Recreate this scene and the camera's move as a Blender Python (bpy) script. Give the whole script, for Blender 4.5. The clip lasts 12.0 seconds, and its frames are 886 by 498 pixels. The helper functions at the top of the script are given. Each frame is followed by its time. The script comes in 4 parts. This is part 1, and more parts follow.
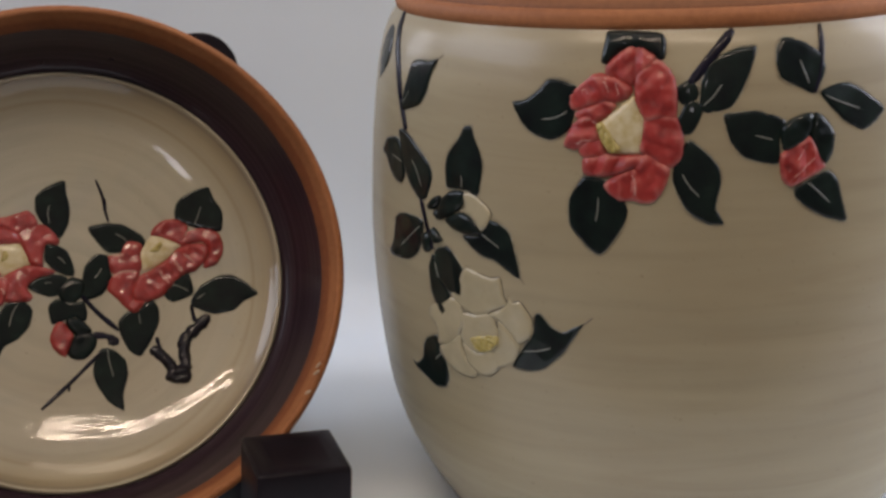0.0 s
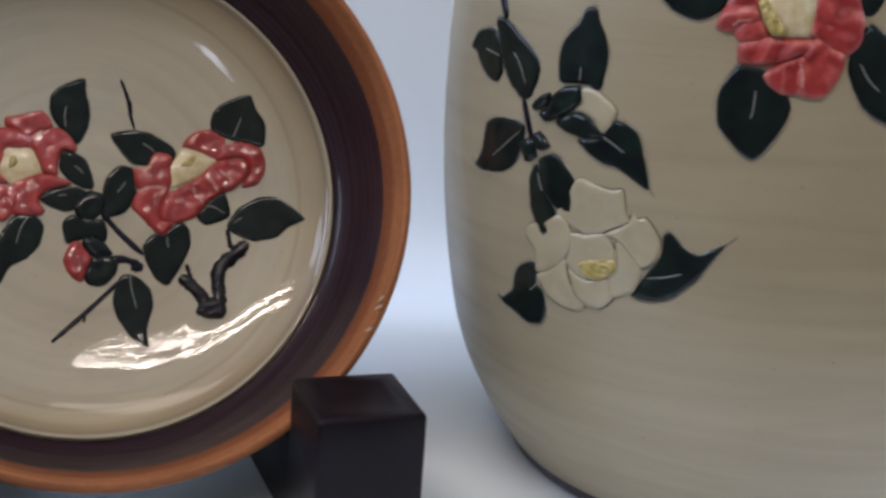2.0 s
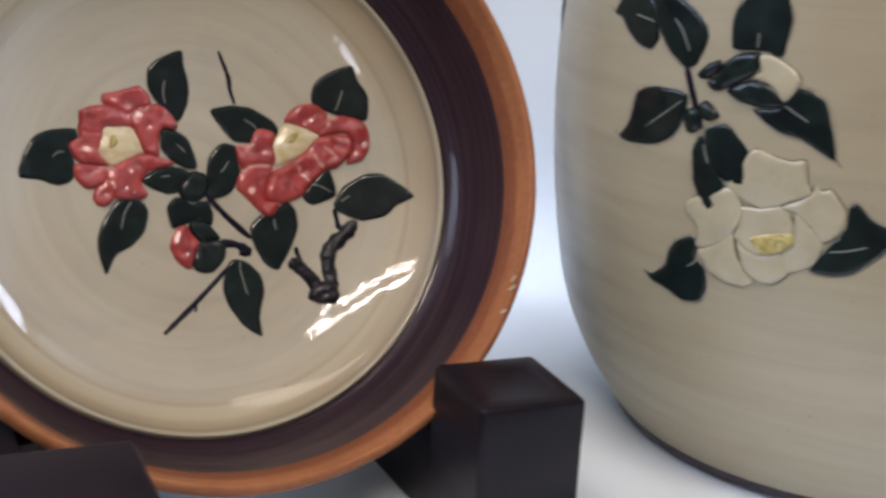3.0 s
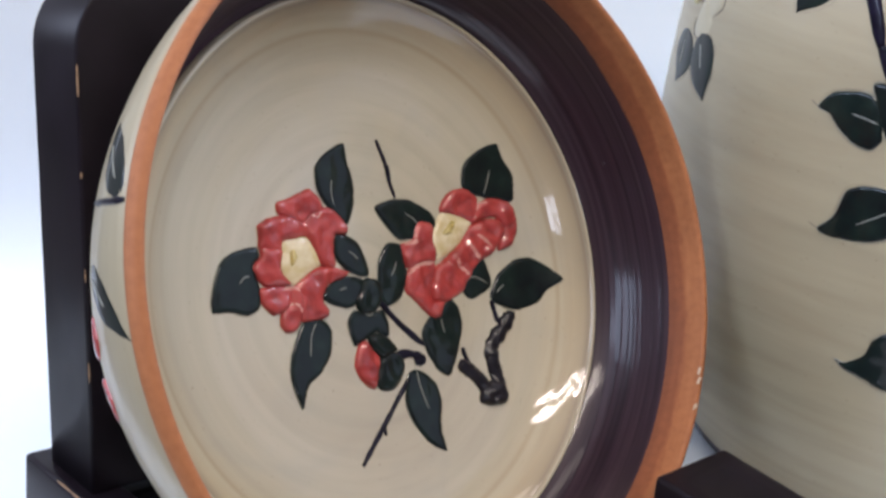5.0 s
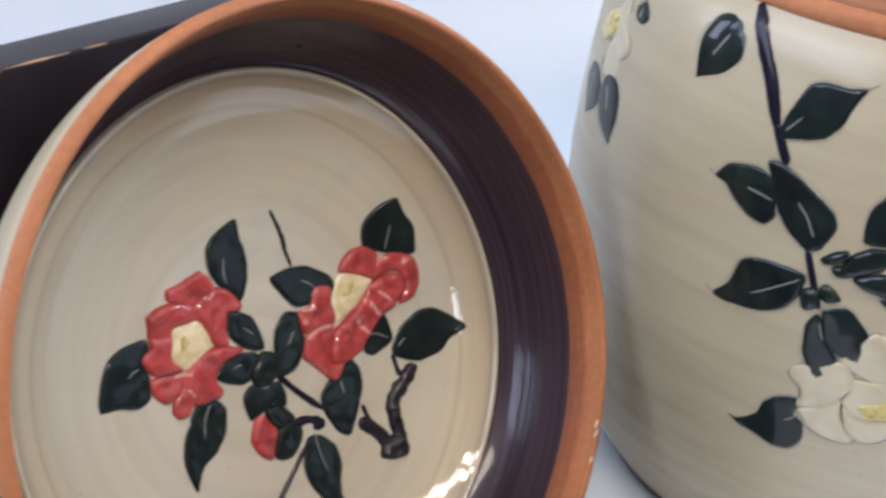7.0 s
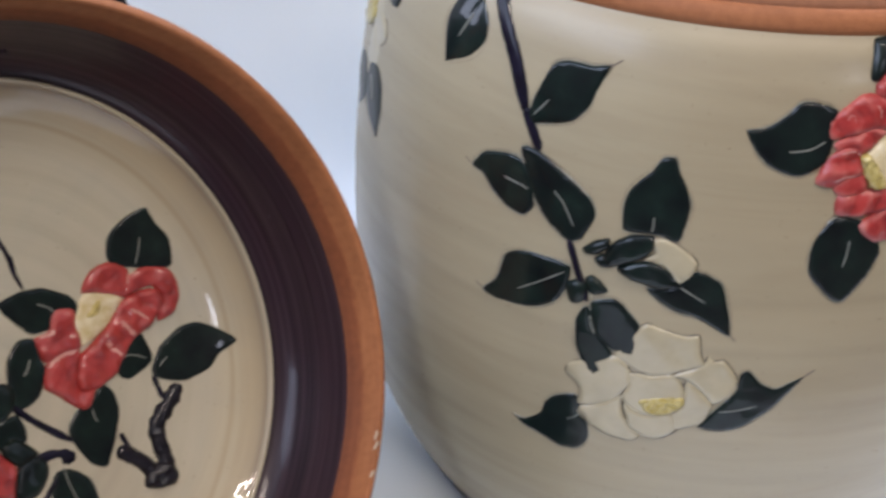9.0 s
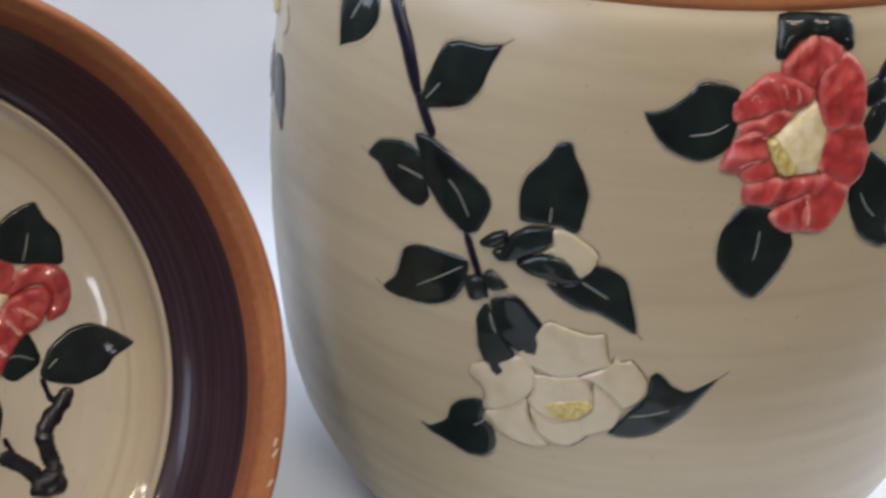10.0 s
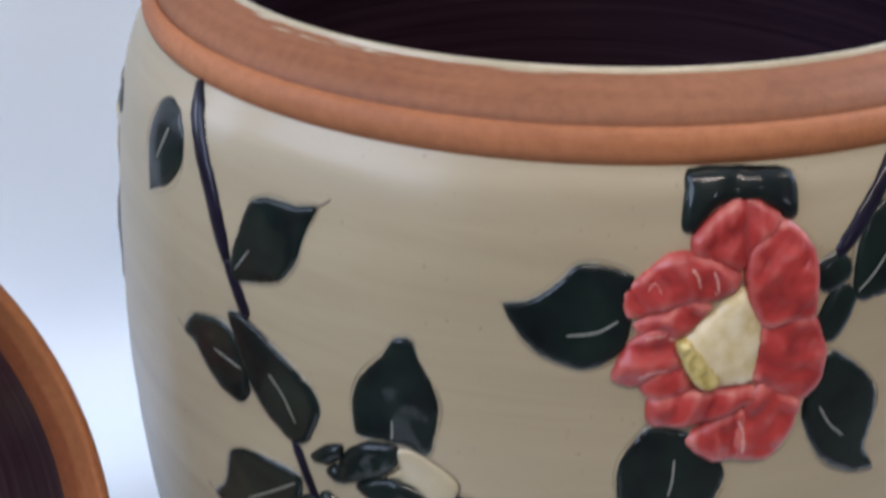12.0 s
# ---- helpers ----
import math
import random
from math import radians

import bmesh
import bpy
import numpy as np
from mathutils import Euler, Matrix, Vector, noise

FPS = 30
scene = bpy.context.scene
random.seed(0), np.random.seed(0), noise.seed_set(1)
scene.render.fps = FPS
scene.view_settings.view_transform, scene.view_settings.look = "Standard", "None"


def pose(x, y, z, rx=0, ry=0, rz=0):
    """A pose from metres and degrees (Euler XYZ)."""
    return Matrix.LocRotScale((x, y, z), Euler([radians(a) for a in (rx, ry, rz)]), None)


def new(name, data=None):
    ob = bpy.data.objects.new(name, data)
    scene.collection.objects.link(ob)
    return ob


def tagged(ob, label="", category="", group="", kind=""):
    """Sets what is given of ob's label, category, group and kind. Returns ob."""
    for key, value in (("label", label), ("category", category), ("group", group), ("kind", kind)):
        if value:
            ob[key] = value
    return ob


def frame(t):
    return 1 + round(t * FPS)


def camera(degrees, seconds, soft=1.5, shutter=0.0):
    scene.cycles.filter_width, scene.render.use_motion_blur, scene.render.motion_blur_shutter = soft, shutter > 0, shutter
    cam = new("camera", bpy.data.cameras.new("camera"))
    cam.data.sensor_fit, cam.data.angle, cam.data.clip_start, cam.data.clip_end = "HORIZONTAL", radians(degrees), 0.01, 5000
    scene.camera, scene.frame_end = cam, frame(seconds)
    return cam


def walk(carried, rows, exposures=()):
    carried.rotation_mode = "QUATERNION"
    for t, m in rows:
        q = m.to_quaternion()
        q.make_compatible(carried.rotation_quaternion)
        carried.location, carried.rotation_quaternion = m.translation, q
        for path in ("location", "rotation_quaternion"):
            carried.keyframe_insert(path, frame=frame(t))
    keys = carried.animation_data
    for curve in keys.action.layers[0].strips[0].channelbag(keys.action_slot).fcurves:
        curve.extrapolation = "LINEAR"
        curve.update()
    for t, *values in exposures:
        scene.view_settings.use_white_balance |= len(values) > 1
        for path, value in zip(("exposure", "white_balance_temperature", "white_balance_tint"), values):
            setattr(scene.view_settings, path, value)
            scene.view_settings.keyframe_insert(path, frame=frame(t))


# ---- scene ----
cam = camera(39.0, 12.0, soft=2.9, shutter=0.5)
ROWS = [
    (0.0, -0.0833, -0.5257, 0.2708, 72.68, 2.13, 0.62),
    (0.5, -0.0728, -0.4963, 0.2620, 72.14, 2.58, 2.22),
    (1.0, -0.0877, -0.4804, 0.2525, 71.72, 2.00, 1.29),
    (1.5, -0.1142, -0.4727, 0.2357, 72.35, 0.71, -0.52),
    (2.0, -0.1342, -0.4657, 0.2200, 72.94, -0.40, -1.02),
    (2.5, -0.1550, -0.4488, 0.2180, 71.77, 0.18, -1.55),
    (3.0, -0.2134, -0.4399, 0.2175, 71.36, -0.50, -5.79),
    (3.5, -0.3074, -0.4143, 0.2137, 71.77, -3.28, -14.49),
    (3.7, -0.3283, -0.4040, 0.2121, 72.09, -3.50, -16.29),
    (5.3, -0.3770, -0.3329, 0.2860, 64.34, -4.38, -22.13),
    (5.5, -0.3738, -0.3217, 0.2957, 62.80, -4.71, -22.30),
    (6.0, -0.3687, -0.3147, 0.3087, 61.47, -5.00, -22.69),
    (6.5, -0.3598, -0.3226, 0.3256, 60.22, -4.65, -22.62),
    (7.0, -0.3443, -0.3259, 0.3361, 59.31, -4.20, -22.83),
    (7.2, -0.3301, -0.3284, 0.3389, 58.98, -3.18, -22.38),
    (8.8, -0.2929, -0.3259, 0.3306, 59.36, -3.20, -27.35),
    (9.0, -0.2805, -0.3261, 0.3309, 58.81, -2.58, -27.00),
    (9.5, -0.2620, -0.3259, 0.3234, 58.91, -2.37, -27.14),
    (10.0, -0.2431, -0.3324, 0.3124, 60.36, -2.21, -26.17),
    (10.5, -0.2029, -0.3350, 0.3133, 60.01, -0.25, -22.54),
    (11.0, -0.1739, -0.3065, 0.3086, 59.11, 0.15, -21.31),
    (11.5, -0.1536, -0.2764, 0.3068, 58.20, 0.44, -21.27),
    (12.0, -0.1452, -0.2743, 0.3085, 60.84, 0.51, -21.14),
]
EXPOSURES = [(0.0, -1.45, 6950, 21), (1.0, -1.65, 6560, 22), (1.5, -1.38, 6090, 20), (2.0, -1.14, 6000, 19), (2.5, -0.89, 6200, 21), (3.5, -0.54, 6020, 19), (5.5, -0.41, 6000, 20), (7.0, -0.31, 6000, 20), (9.0, -0.67, 6100, 21), (9.5, -0.7, 6250, 21), (10.5, -0.88, 6550, 20), (11.0, -0.93, 6310, 20), (12.0, -0.8, 5900, 20)]
walk(cam, [(t, pose(x, y, z, rx, ry, rz)) for t, x, y, z, rx, ry, rz in ROWS], EXPOSURES)

# ---- light ----
world = bpy.data.worlds.new("room_light")
scene.world = world
world.use_nodes = True
world.node_tree.nodes["Background"].inputs[0].default_value = (0.82, 0.88, 1.0, 1)
world.node_tree.nodes["Background"].inputs[1].default_value = 0.05


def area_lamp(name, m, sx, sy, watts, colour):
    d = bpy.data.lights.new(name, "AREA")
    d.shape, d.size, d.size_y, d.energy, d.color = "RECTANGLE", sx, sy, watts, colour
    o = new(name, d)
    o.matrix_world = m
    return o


# unseen overhead lamp, added for steeper light on pots and backdrop
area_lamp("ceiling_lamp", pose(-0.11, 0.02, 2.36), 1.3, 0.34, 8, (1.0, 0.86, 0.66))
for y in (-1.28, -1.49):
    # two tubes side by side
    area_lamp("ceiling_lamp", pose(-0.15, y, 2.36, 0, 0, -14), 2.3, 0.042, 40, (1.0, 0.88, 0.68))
# unseen side lamps, set by reflections on the pots and to brighten them
area_lamp("unseen_daylight", pose(2.41, 0.10, 1.35, 0, 90, 0), 1.8, 0.8, 114, (0.76, 0.87, 1.0))
# added dim fill for the jar's right side and a soft band in the dish
area_lamp("unseen_daylight", pose(2.41, -1.20, 1.35, 0, 90, 0), 1.8, 1.7, 12, (0.76, 0.87, 1.0))
area_lamp("unseen_daylight", pose(-2.41, -0.3, 1.67, 0, -90, 0), 1.35, 2.1, 92, (0.72, 0.85, 1.0))
area_lamp("unseen_daylight", pose(-2.41, 1.5, 0.85, 0, -90, 0), 0.9, 0.9, 30, (0.78, 0.88, 1.0))
area_lamp("unseen_daylight", pose(0.17, -2.61, 0.98, 90, 0, 0), 0.20, 0.36, 4, (0.9, 0.95, 1.0))


# ---- materials ----
class Nodes:
    """A Principled material and short ways to wire noise into it."""

    def __init__(self, name, colour, rough, coat=0.0, coat_rough=0.05, specular=0.5):
        self.m = bpy.data.materials.new(name)
        self.m.use_nodes = True
        self.t = self.m.node_tree
        self.b = self.t.nodes["Principled BSDF"]
        self.b.inputs["Base Color"].default_value = (*colour, 1)
        self.b.inputs["Roughness"].default_value = rough
        self.b.inputs["Coat Weight"].default_value = coat
        self.b.inputs["Coat Roughness"].default_value = coat_rough
        self.b.inputs["Specular IOR Level"].default_value = specular

    def node(self, kind, **values):
        n = self.t.nodes.new(kind)
        for k, v in values.items():
            n.inputs[k].default_value = v
        return n

    def link(self, a, b):
        self.t.links.new(a, b)

    def place(self, scale, turned=False):
        """Object coordinates, scaled; turned: (radius, a slow drift, height) round the z axis."""
        c = self.node("ShaderNodeTexCoord").outputs["Object"]
        if turned:
            s = self.node("ShaderNodeSeparateXYZ")
            self.link(c, s.inputs[0])
            xx, yy = self.node("ShaderNodeMath"), self.node("ShaderNodeMath")
            add, root = self.node("ShaderNodeMath"), self.node("ShaderNodeMath")
            xx.operation = yy.operation = "MULTIPLY"
            add.operation, root.operation = "ADD", "SQRT"
            for i in (0, 1):
                self.link(s.outputs[0], xx.inputs[i])
                self.link(s.outputs[1], yy.inputs[i])
            self.link(xx.outputs[0], add.inputs[0])
            self.link(yy.outputs[0], add.inputs[1])
            self.link(add.outputs[0], root.inputs[0])
            skew, few = self.node("ShaderNodeMath"), self.node("ShaderNodeMath")
            skew.operation = few.operation = "MULTIPLY_ADD"
            skew.inputs[1].default_value, few.inputs[1].default_value = 0.5, 0.3
            few.inputs[2].default_value = 0.0
            self.link(s.outputs[1], skew.inputs[0])
            self.link(s.outputs[0], skew.inputs[2])
            self.link(skew.outputs[0], few.inputs[0])
            j = self.node("ShaderNodeCombineXYZ")
            self.link(root.outputs[0], j.inputs[0])
            self.link(few.outputs[0], j.inputs[1])
            self.link(s.outputs[2], j.inputs[2])
            c = j.outputs[0]
        m = self.node("ShaderNodeMapping")
        m.inputs["Scale"].default_value = scale
        self.link(c, m.inputs[0])
        return m.outputs[0]

    def noise(self, scale, detail=4.0, turned=False, distortion=0.0, rough=0.5):
        n = self.node("ShaderNodeTexNoise", Scale=1.0, Detail=detail, Distortion=distortion, Roughness=rough)
        self.link(self.place(scale, turned), n.inputs["Vector"])
        return n.outputs["Fac"]

    def span(self, fac, low, high):
        r = self.node("ShaderNodeMapRange")
        r.inputs["From Min"].default_value, r.inputs["From Max"].default_value = low, high
        self.link(fac, r.inputs["Value"])
        return r.outputs[0]

    def ramp(self, fac, *stops):
        r = self.node("ShaderNodeValToRGB")
        e = r.color_ramp.elements
        while len(e) < len(stops):
            e.new(0.5)
        for k, (at, c) in zip(e, stops):
            k.position, k.color = at, (*c, 1)
        self.link(fac, r.inputs[0])
        return r.outputs[0]

    def mix(self, fac, a, b, way="MIX"):
        m = self.node("ShaderNodeMix")
        m.data_type, m.blend_type = "RGBA", way
        if isinstance(fac, float):
            m.inputs["Factor"].default_value = fac
        else:
            self.link(fac, m.inputs["Factor"])
        self.link(a, m.inputs[6])
        self.link(b, m.inputs[7])
        return m.outputs[2]

    def colour(self, out):
        self.link(out, self.b.inputs["Base Color"])
        return self

    def gloss(self, fac, low, high):
        r = self.node("ShaderNodeMapRange")
        r.inputs["To Min"].default_value, r.inputs["To Max"].default_value = low, high
        self.link(fac, r.inputs["Value"])
        self.link(r.outputs[0], self.b.inputs["Roughness"])
        return self

    def coat_bump(self, fac, strength, metres):
        b = self.node("ShaderNodeBump", Strength=strength, Distance=metres)
        self.link(fac, b.inputs["Height"])
        self.link(b.outputs[0], self.b.inputs["Coat Normal"])
        return self

    def bump(self, fac, strength, metres):
        b = self.node("ShaderNodeBump", Strength=strength, Distance=metres)
        self.link(fac, b.inputs["Height"])
        self.link(b.outputs[0], self.b.inputs["Normal"])
        if self.b.inputs["Coat Weight"].default_value:
            self.link(b.outputs[0], self.b.inputs["Coat Normal"])
        return self


def cream_glaze(name, stretch, turned, shade):
    g = Nodes(name, shade, 0.5, coat=0.9 if turned else 0.42, coat_rough=0.03 if turned else 0.20)
    g.b.inputs["Coat IOR"].default_value = 1.55 if turned else 1.5
    bands = g.noise(stretch, 5.0, turned, 0.4)
    broad = g.noise((14, 14, 20), 3.0)
    specks = g.noise((900, 900, 900), 2.0)
    dull, mid, clear = ([c * k for c in shade] for k in (0.90, 1.0, 1.07))
    base = g.ramp(bands, (0.25, dull), (0.5, mid), (0.75, clear))
    tint = g.ramp(broad, (0.35, (0.93, 0.90, 0.88)), (0.6, (1.0, 1.0, 1.0)))
    dust = g.ramp(specks, (0.235, (0.58, 0.52, 0.46)), (0.275, (1.0, 1.0, 1.0)))
    paint = g.mix(1.0, g.mix(0.8, base, tint, "MULTIPLY"), dust, "MULTIPLY")
    strokes = g.ramp(g.noise((6, 6, 55) if not turned else (60, 14, 60), 6.0, turned, 1.6, 0.6), (0.36, (0.93, 0.91, 0.90)), (0.5, (1, 1, 1)), (0.66, (1.04, 1.04, 1.05)))
    paint = g.mix(0.8, paint, strokes, "MULTIPLY")
    if turned:
        # the glaze has pooled to tan rings towards the ledge
        reach = g.node("ShaderNodeSeparateXYZ")
        g.link(g.place((10, 10, 10), True), reach.inputs[0])
        ring = g.ramp(reach.outputs[0], (0.72, (1, 1, 1)), (0.778, (0.95, 0.90, 0.81)), (0.79, (0.80, 0.71, 0.58)), (0.80, (0.96, 0.91, 0.81)), (0.838, (0.90, 0.81, 0.67)), (0.862, (0.78, 0.68, 0.54)), (0.876, (0.50, 0.42, 0.35)), (0.884, (1.0, 0.98, 0.92)))
        paint = g.mix(0.85, paint, ring, "MULTIPLY")
        cloud = g.ramp(g.noise((22, 22, 22), 3.0, False, 0.8), (0.52, (1, 1, 1)), (0.68, (0.90, 0.92, 0.97)))
        paint = g.mix(0.9, paint, cloud, "MULTIPLY")
        g.colour(paint).gloss(broad, 0.45, 0.6).bump(bands, 0.16, 0.0005)
        # the glaze itself lies unevenly over the clay and breaks up its reflections
        return g.coat_bump(g.mix(0.35, bands, g.noise((130, 130, 130), 3.0, False, 0.5)), 0.21, 0.0010).m
    return g.colour(paint).gloss(broad, 0.40, 0.55).bump(bands, 0.16, 0.0005).coat_bump(g.mix(0.4, bands, broad), 0.25, 0.0008).m


JAR_CREAM = cream_glaze("cream_jar_glaze", (7, 7, 120), False, (0.378, 0.322, 0.205))
DISH_CREAM = cream_glaze("cream_dish_glaze", (170, 30, 60), True, (0.462, 0.424, 0.318))



def terracotta(name, low, high, stained_shaded=False):
    g = Nodes(name, low, 0.62, specular=0.35)
    rings, grain, broad = g.noise((260, 60, 260), 4.0, True), g.noise((1500, 1500, 1500), 3.0), g.noise((30, 30, 30), 3.0)
    paint = g.mix(0.6, g.ramp(rings, (0.3, low), (0.7, high)), g.ramp(broad, (0.3, (0.72, 0.62, 0.55)), (0.7, (1.08, 1.0, 0.95))), "MULTIPLY")
    paint = g.mix(0.4, paint, g.ramp(g.noise((420, 420, 420), 5.0), (0.32, (0.70, 0.66, 0.64)), (0.6, (1.05, 1.05, 1.05))), "MULTIPLY")
    if stained_shaded:
        # ragged brown glaze inside the clay rim, with the inner face's shade painted in
        reach, add = g.node("ShaderNodeSeparateXYZ"), g.node("ShaderNodeMath")
        add.operation = "MULTIPLY_ADD"
        add.inputs[1].default_value = 0.012
        g.link(g.place((10, 10, 10), True), reach.inputs[0])
        g.link(g.noise((120, 120, 500), 5.0), add.inputs[0])
        g.link(reach.outputs[0], add.inputs[2])
        paint = g.mix(1.0, paint, g.ramp(g.span(add.outputs[0], 1.01, 1.05), (0.08, (0.14, 0.11, 0.14)), (0.20, (0.55, 0.46, 0.46)), (0.60, (0.68, 0.58, 0.55)), (0.76, (1, 1, 1))), "MULTIPLY")
    return g.colour(paint).gloss(broad, 0.5, 0.72).bump(g.mix(0.6, rings, grain), 0.3, 0.0006).m


TERRACOTTA = terracotta("terracotta", (0.38, 0.148, 0.058), (0.45, 0.190, 0.082))
STAINED_SHADED = terracotta("stained_shaded_terracotta", (0.32, 0.122, 0.045), (0.395, 0.162, 0.064), True)
SMOKED = terracotta("smoked_terracotta", (0.215, 0.088, 0.038), (0.305, 0.130, 0.058))

g = Nodes("brown_glaze", (0.03, 0.018, 0.02), 0.3, coat=0.45, coat_rough=0.08, specular=0.22)
rings, broad = g.noise((600, 40, 600), 6.0, True, 0.3), g.noise((60, 60, 60), 4.0)
BROWN = g.colour(g.ramp(rings, (0.3, (0.014, 0.006, 0.011)), (0.55, (0.030, 0.015, 0.023)), (0.8, (0.052, 0.031, 0.040)))).gloss(broad, 0.28, 0.5).bump(g.mix(0.45, rings, broad), 0.4, 0.0005).m

g = Nodes("green_black_glaze", (0.012, 0.02, 0.017), 0.25, coat=0.5, coat_rough=0.02, specular=0.1)
mott, fine = g.noise((120, 120, 120), 5.0), g.noise((700, 700, 700), 3.0)
GREEN = g.colour(g.ramp(mott, (0.3, (0.003, 0.005, 0.006)), (0.6, (0.006, 0.013, 0.011)), (0.8, (0.012, 0.024, 0.019)))).gloss(mott, 0.3, 0.5).bump(g.mix(0.3, mott, fine), 0.2, 0.0004).m

def red_glaze(name, coat, coat_rough, bump, broken):
    g = Nodes(name, (0.42, 0.04, 0.04), 0.5, coat=coat, coat_rough=coat_rough)
    mott, fine = g.noise((170, 170, 170), 5.0), g.noise((600, 600, 600), 3.0)
    paint = g.ramp(mott, (0.28, (0.20, 0.010, 0.009)), (0.50, (0.36, 0.025, 0.020)), (0.70, (0.42, 0.038, 0.031)), (0.86, (0.48, 0.10, 0.075)))
    # the glaze breaks pale over the ridges of the clay; the hollows are coloured darker
    ridge = g.node("ShaderNodeNewGeometry").outputs["Pointiness"]
    g.colour(g.mix(g.span(ridge, 0.515, 0.515 + 0.03 / broken), g.mix(1.0, paint, g.ramp(ridge, (0.44, (0.5, 0.4, 0.4)), (0.495, (1, 1, 1))), "MULTIPLY"), g.ramp(mott, (0.35, (0.42, 0.06, 0.05)), (0.7, (0.54, 0.20, 0.16)))))
    return g.bump(g.mix(0.2, mott, fine), bump, 0.0005).m


RED = red_glaze("red_glaze", 1.0, 0.015, 0.08, 0.1)
DRY_RED = red_glaze("dry_red_glaze", 0.3, 0.14, 0.2, 0.5)

g = Nodes("pale_petal_glaze", (0.66, 0.58, 0.44), 0.3, coat=0.6, coat_rough=0.07)
mott = g.noise((150, 150, 150), 4.0)
PALE = g.colour(g.ramp(mott, (0.3, (0.40, 0.345, 0.220)), (0.7, (0.465, 0.405, 0.268)))).bump(mott, 0.3, 0.0005).m

g = Nodes("yellow_glaze", (0.5, 0.4, 0.12), 0.3, coat=0.5)
mott = g.noise((500, 500, 500), 4.0)
YELLOW = g.colour(g.ramp(mott, (0.3, (0.36, 0.27, 0.05)), (0.7, (0.60, 0.50, 0.20)))).bump(mott, 0.6, 0.0006).m

g = Nodes("cream_heart_glaze", (0.62, 0.52, 0.3), 0.3, coat=0.5)
mott = g.noise((300, 300, 300), 4.0)
HEART = g.colour(g.ramp(mott, (0.3, (0.54, 0.43, 0.20)), (0.7, (0.72, 0.64, 0.44)))).bump(mott, 0.4, 0.0006).m

g = Nodes("branch_glaze", (0.012, 0.01, 0.016), 0.3, coat=0.6, coat_rough=0.015, specular=0.1)
mott = g.noise((260, 260, 260), 4.0)
BRANCH = g.colour(g.ramp(mott, (0.35, (0.003, 0.002, 0.005)), (0.75, (0.010, 0.008, 0.014)))).bump(mott, 0.9, 0.0014).m

# pale for thin glaze at leaf edges and for the glints painted there
THIN_GLINT = Nodes("thin_glaze_glint", (0.30, 0.29, 0.22), 0.35, coat=0.5).m
g = Nodes("twig_glaze", (0.006, 0.005, 0.014), 0.35, coat=0.3, coat_rough=0.05, specular=0.1)
mott = g.noise((200, 200, 200), 3.0)
TWIG = g.colour(g.ramp(mott, (0.35, (0.004, 0.003, 0.009)), (0.75, (0.012, 0.010, 0.024)))).bump(mott, 0.2, 0.0004).m
# the scratched line's own pale tone, with its glints put into the colour
VEIN = Nodes("glinting_vein", (0.20, 0.21, 0.18), 0.4, coat=0.3).m
CUT = Nodes("cut_outline", (0.065, 0.05, 0.036), 0.6).m
INCISED = Nodes("incised_line", (0.17, 0.14, 0.105), 0.6).m

g = Nodes("black_lacquer", (0.02, 0.018, 0.02), 0.35, coat=0.04, coat_rough=0.25, specular=0.16)
grain, broad = g.noise((70, 900, 70), 4.0), g.noise((40, 40, 40), 4.0)
LACQUER = g.colour(g.ramp(broad, (0.3, (0.006, 0.004, 0.006)), (0.7, (0.013, 0.009, 0.013)))).gloss(broad, 0.3, 0.5).bump(g.mix(0.5, grain, broad), 0.12, 0.0004).m
BARE = Nodes("worn_wood", (0.36, 0.22, 0.12), 0.7).m

g = Nodes("white_cloth", (0.76, 0.81, 0.9), 0.85, specular=0.2)
weave, broad = g.noise((1400, 1400, 1400), 2.0), g.noise((7, 7, 7), 3.0)
CLOTH = g.colour(g.ramp(broad, (0.3, (0.79, 0.865, 0.945)), (0.7, (0.82, 0.895, 0.965)))).bump(g.mix(0.6, weave, broad), 0.25, 0.0015).m
PLASTER = Nodes("room_plaster", (0.20, 0.185, 0.17), 0.9).m
CEILING = Nodes("ceiling_paint", (0.55, 0.54, 0.52), 0.9).m


# ---- shaping ----
def part(name, bm, material, parent=None, label="", smooth=True):
    me = bpy.data.meshes.new(name)
    bmesh.ops.recalc_face_normals(bm, faces=bm.faces)
    bm.to_mesh(me)
    bm.free()
    me.materials.append(material)
    for p in me.polygons:
        p.use_smooth = smooth
    o = new(name, me)
    if parent:
        o.parent = parent
    return tagged(o, label)


def curve_through(points, steps=8):
    """A smooth line through (r, z) points."""
    pts = [Vector(p) for p in points]
    pts = [2 * pts[0] - pts[1]] + pts + [2 * pts[-1] - pts[-2]]
    out = []
    for a, b, c, d in zip(pts, pts[1:], pts[2:], pts[3:]):
        for k in range(steps):
            t = k / steps
            out.append(0.5 * (2 * b + (c - a) * t + (2 * a - 5 * b + 4 * c - d) * t * t + (3 * b - a - 3 * c + d) * t ** 3))
    return out + [pts[-2]]


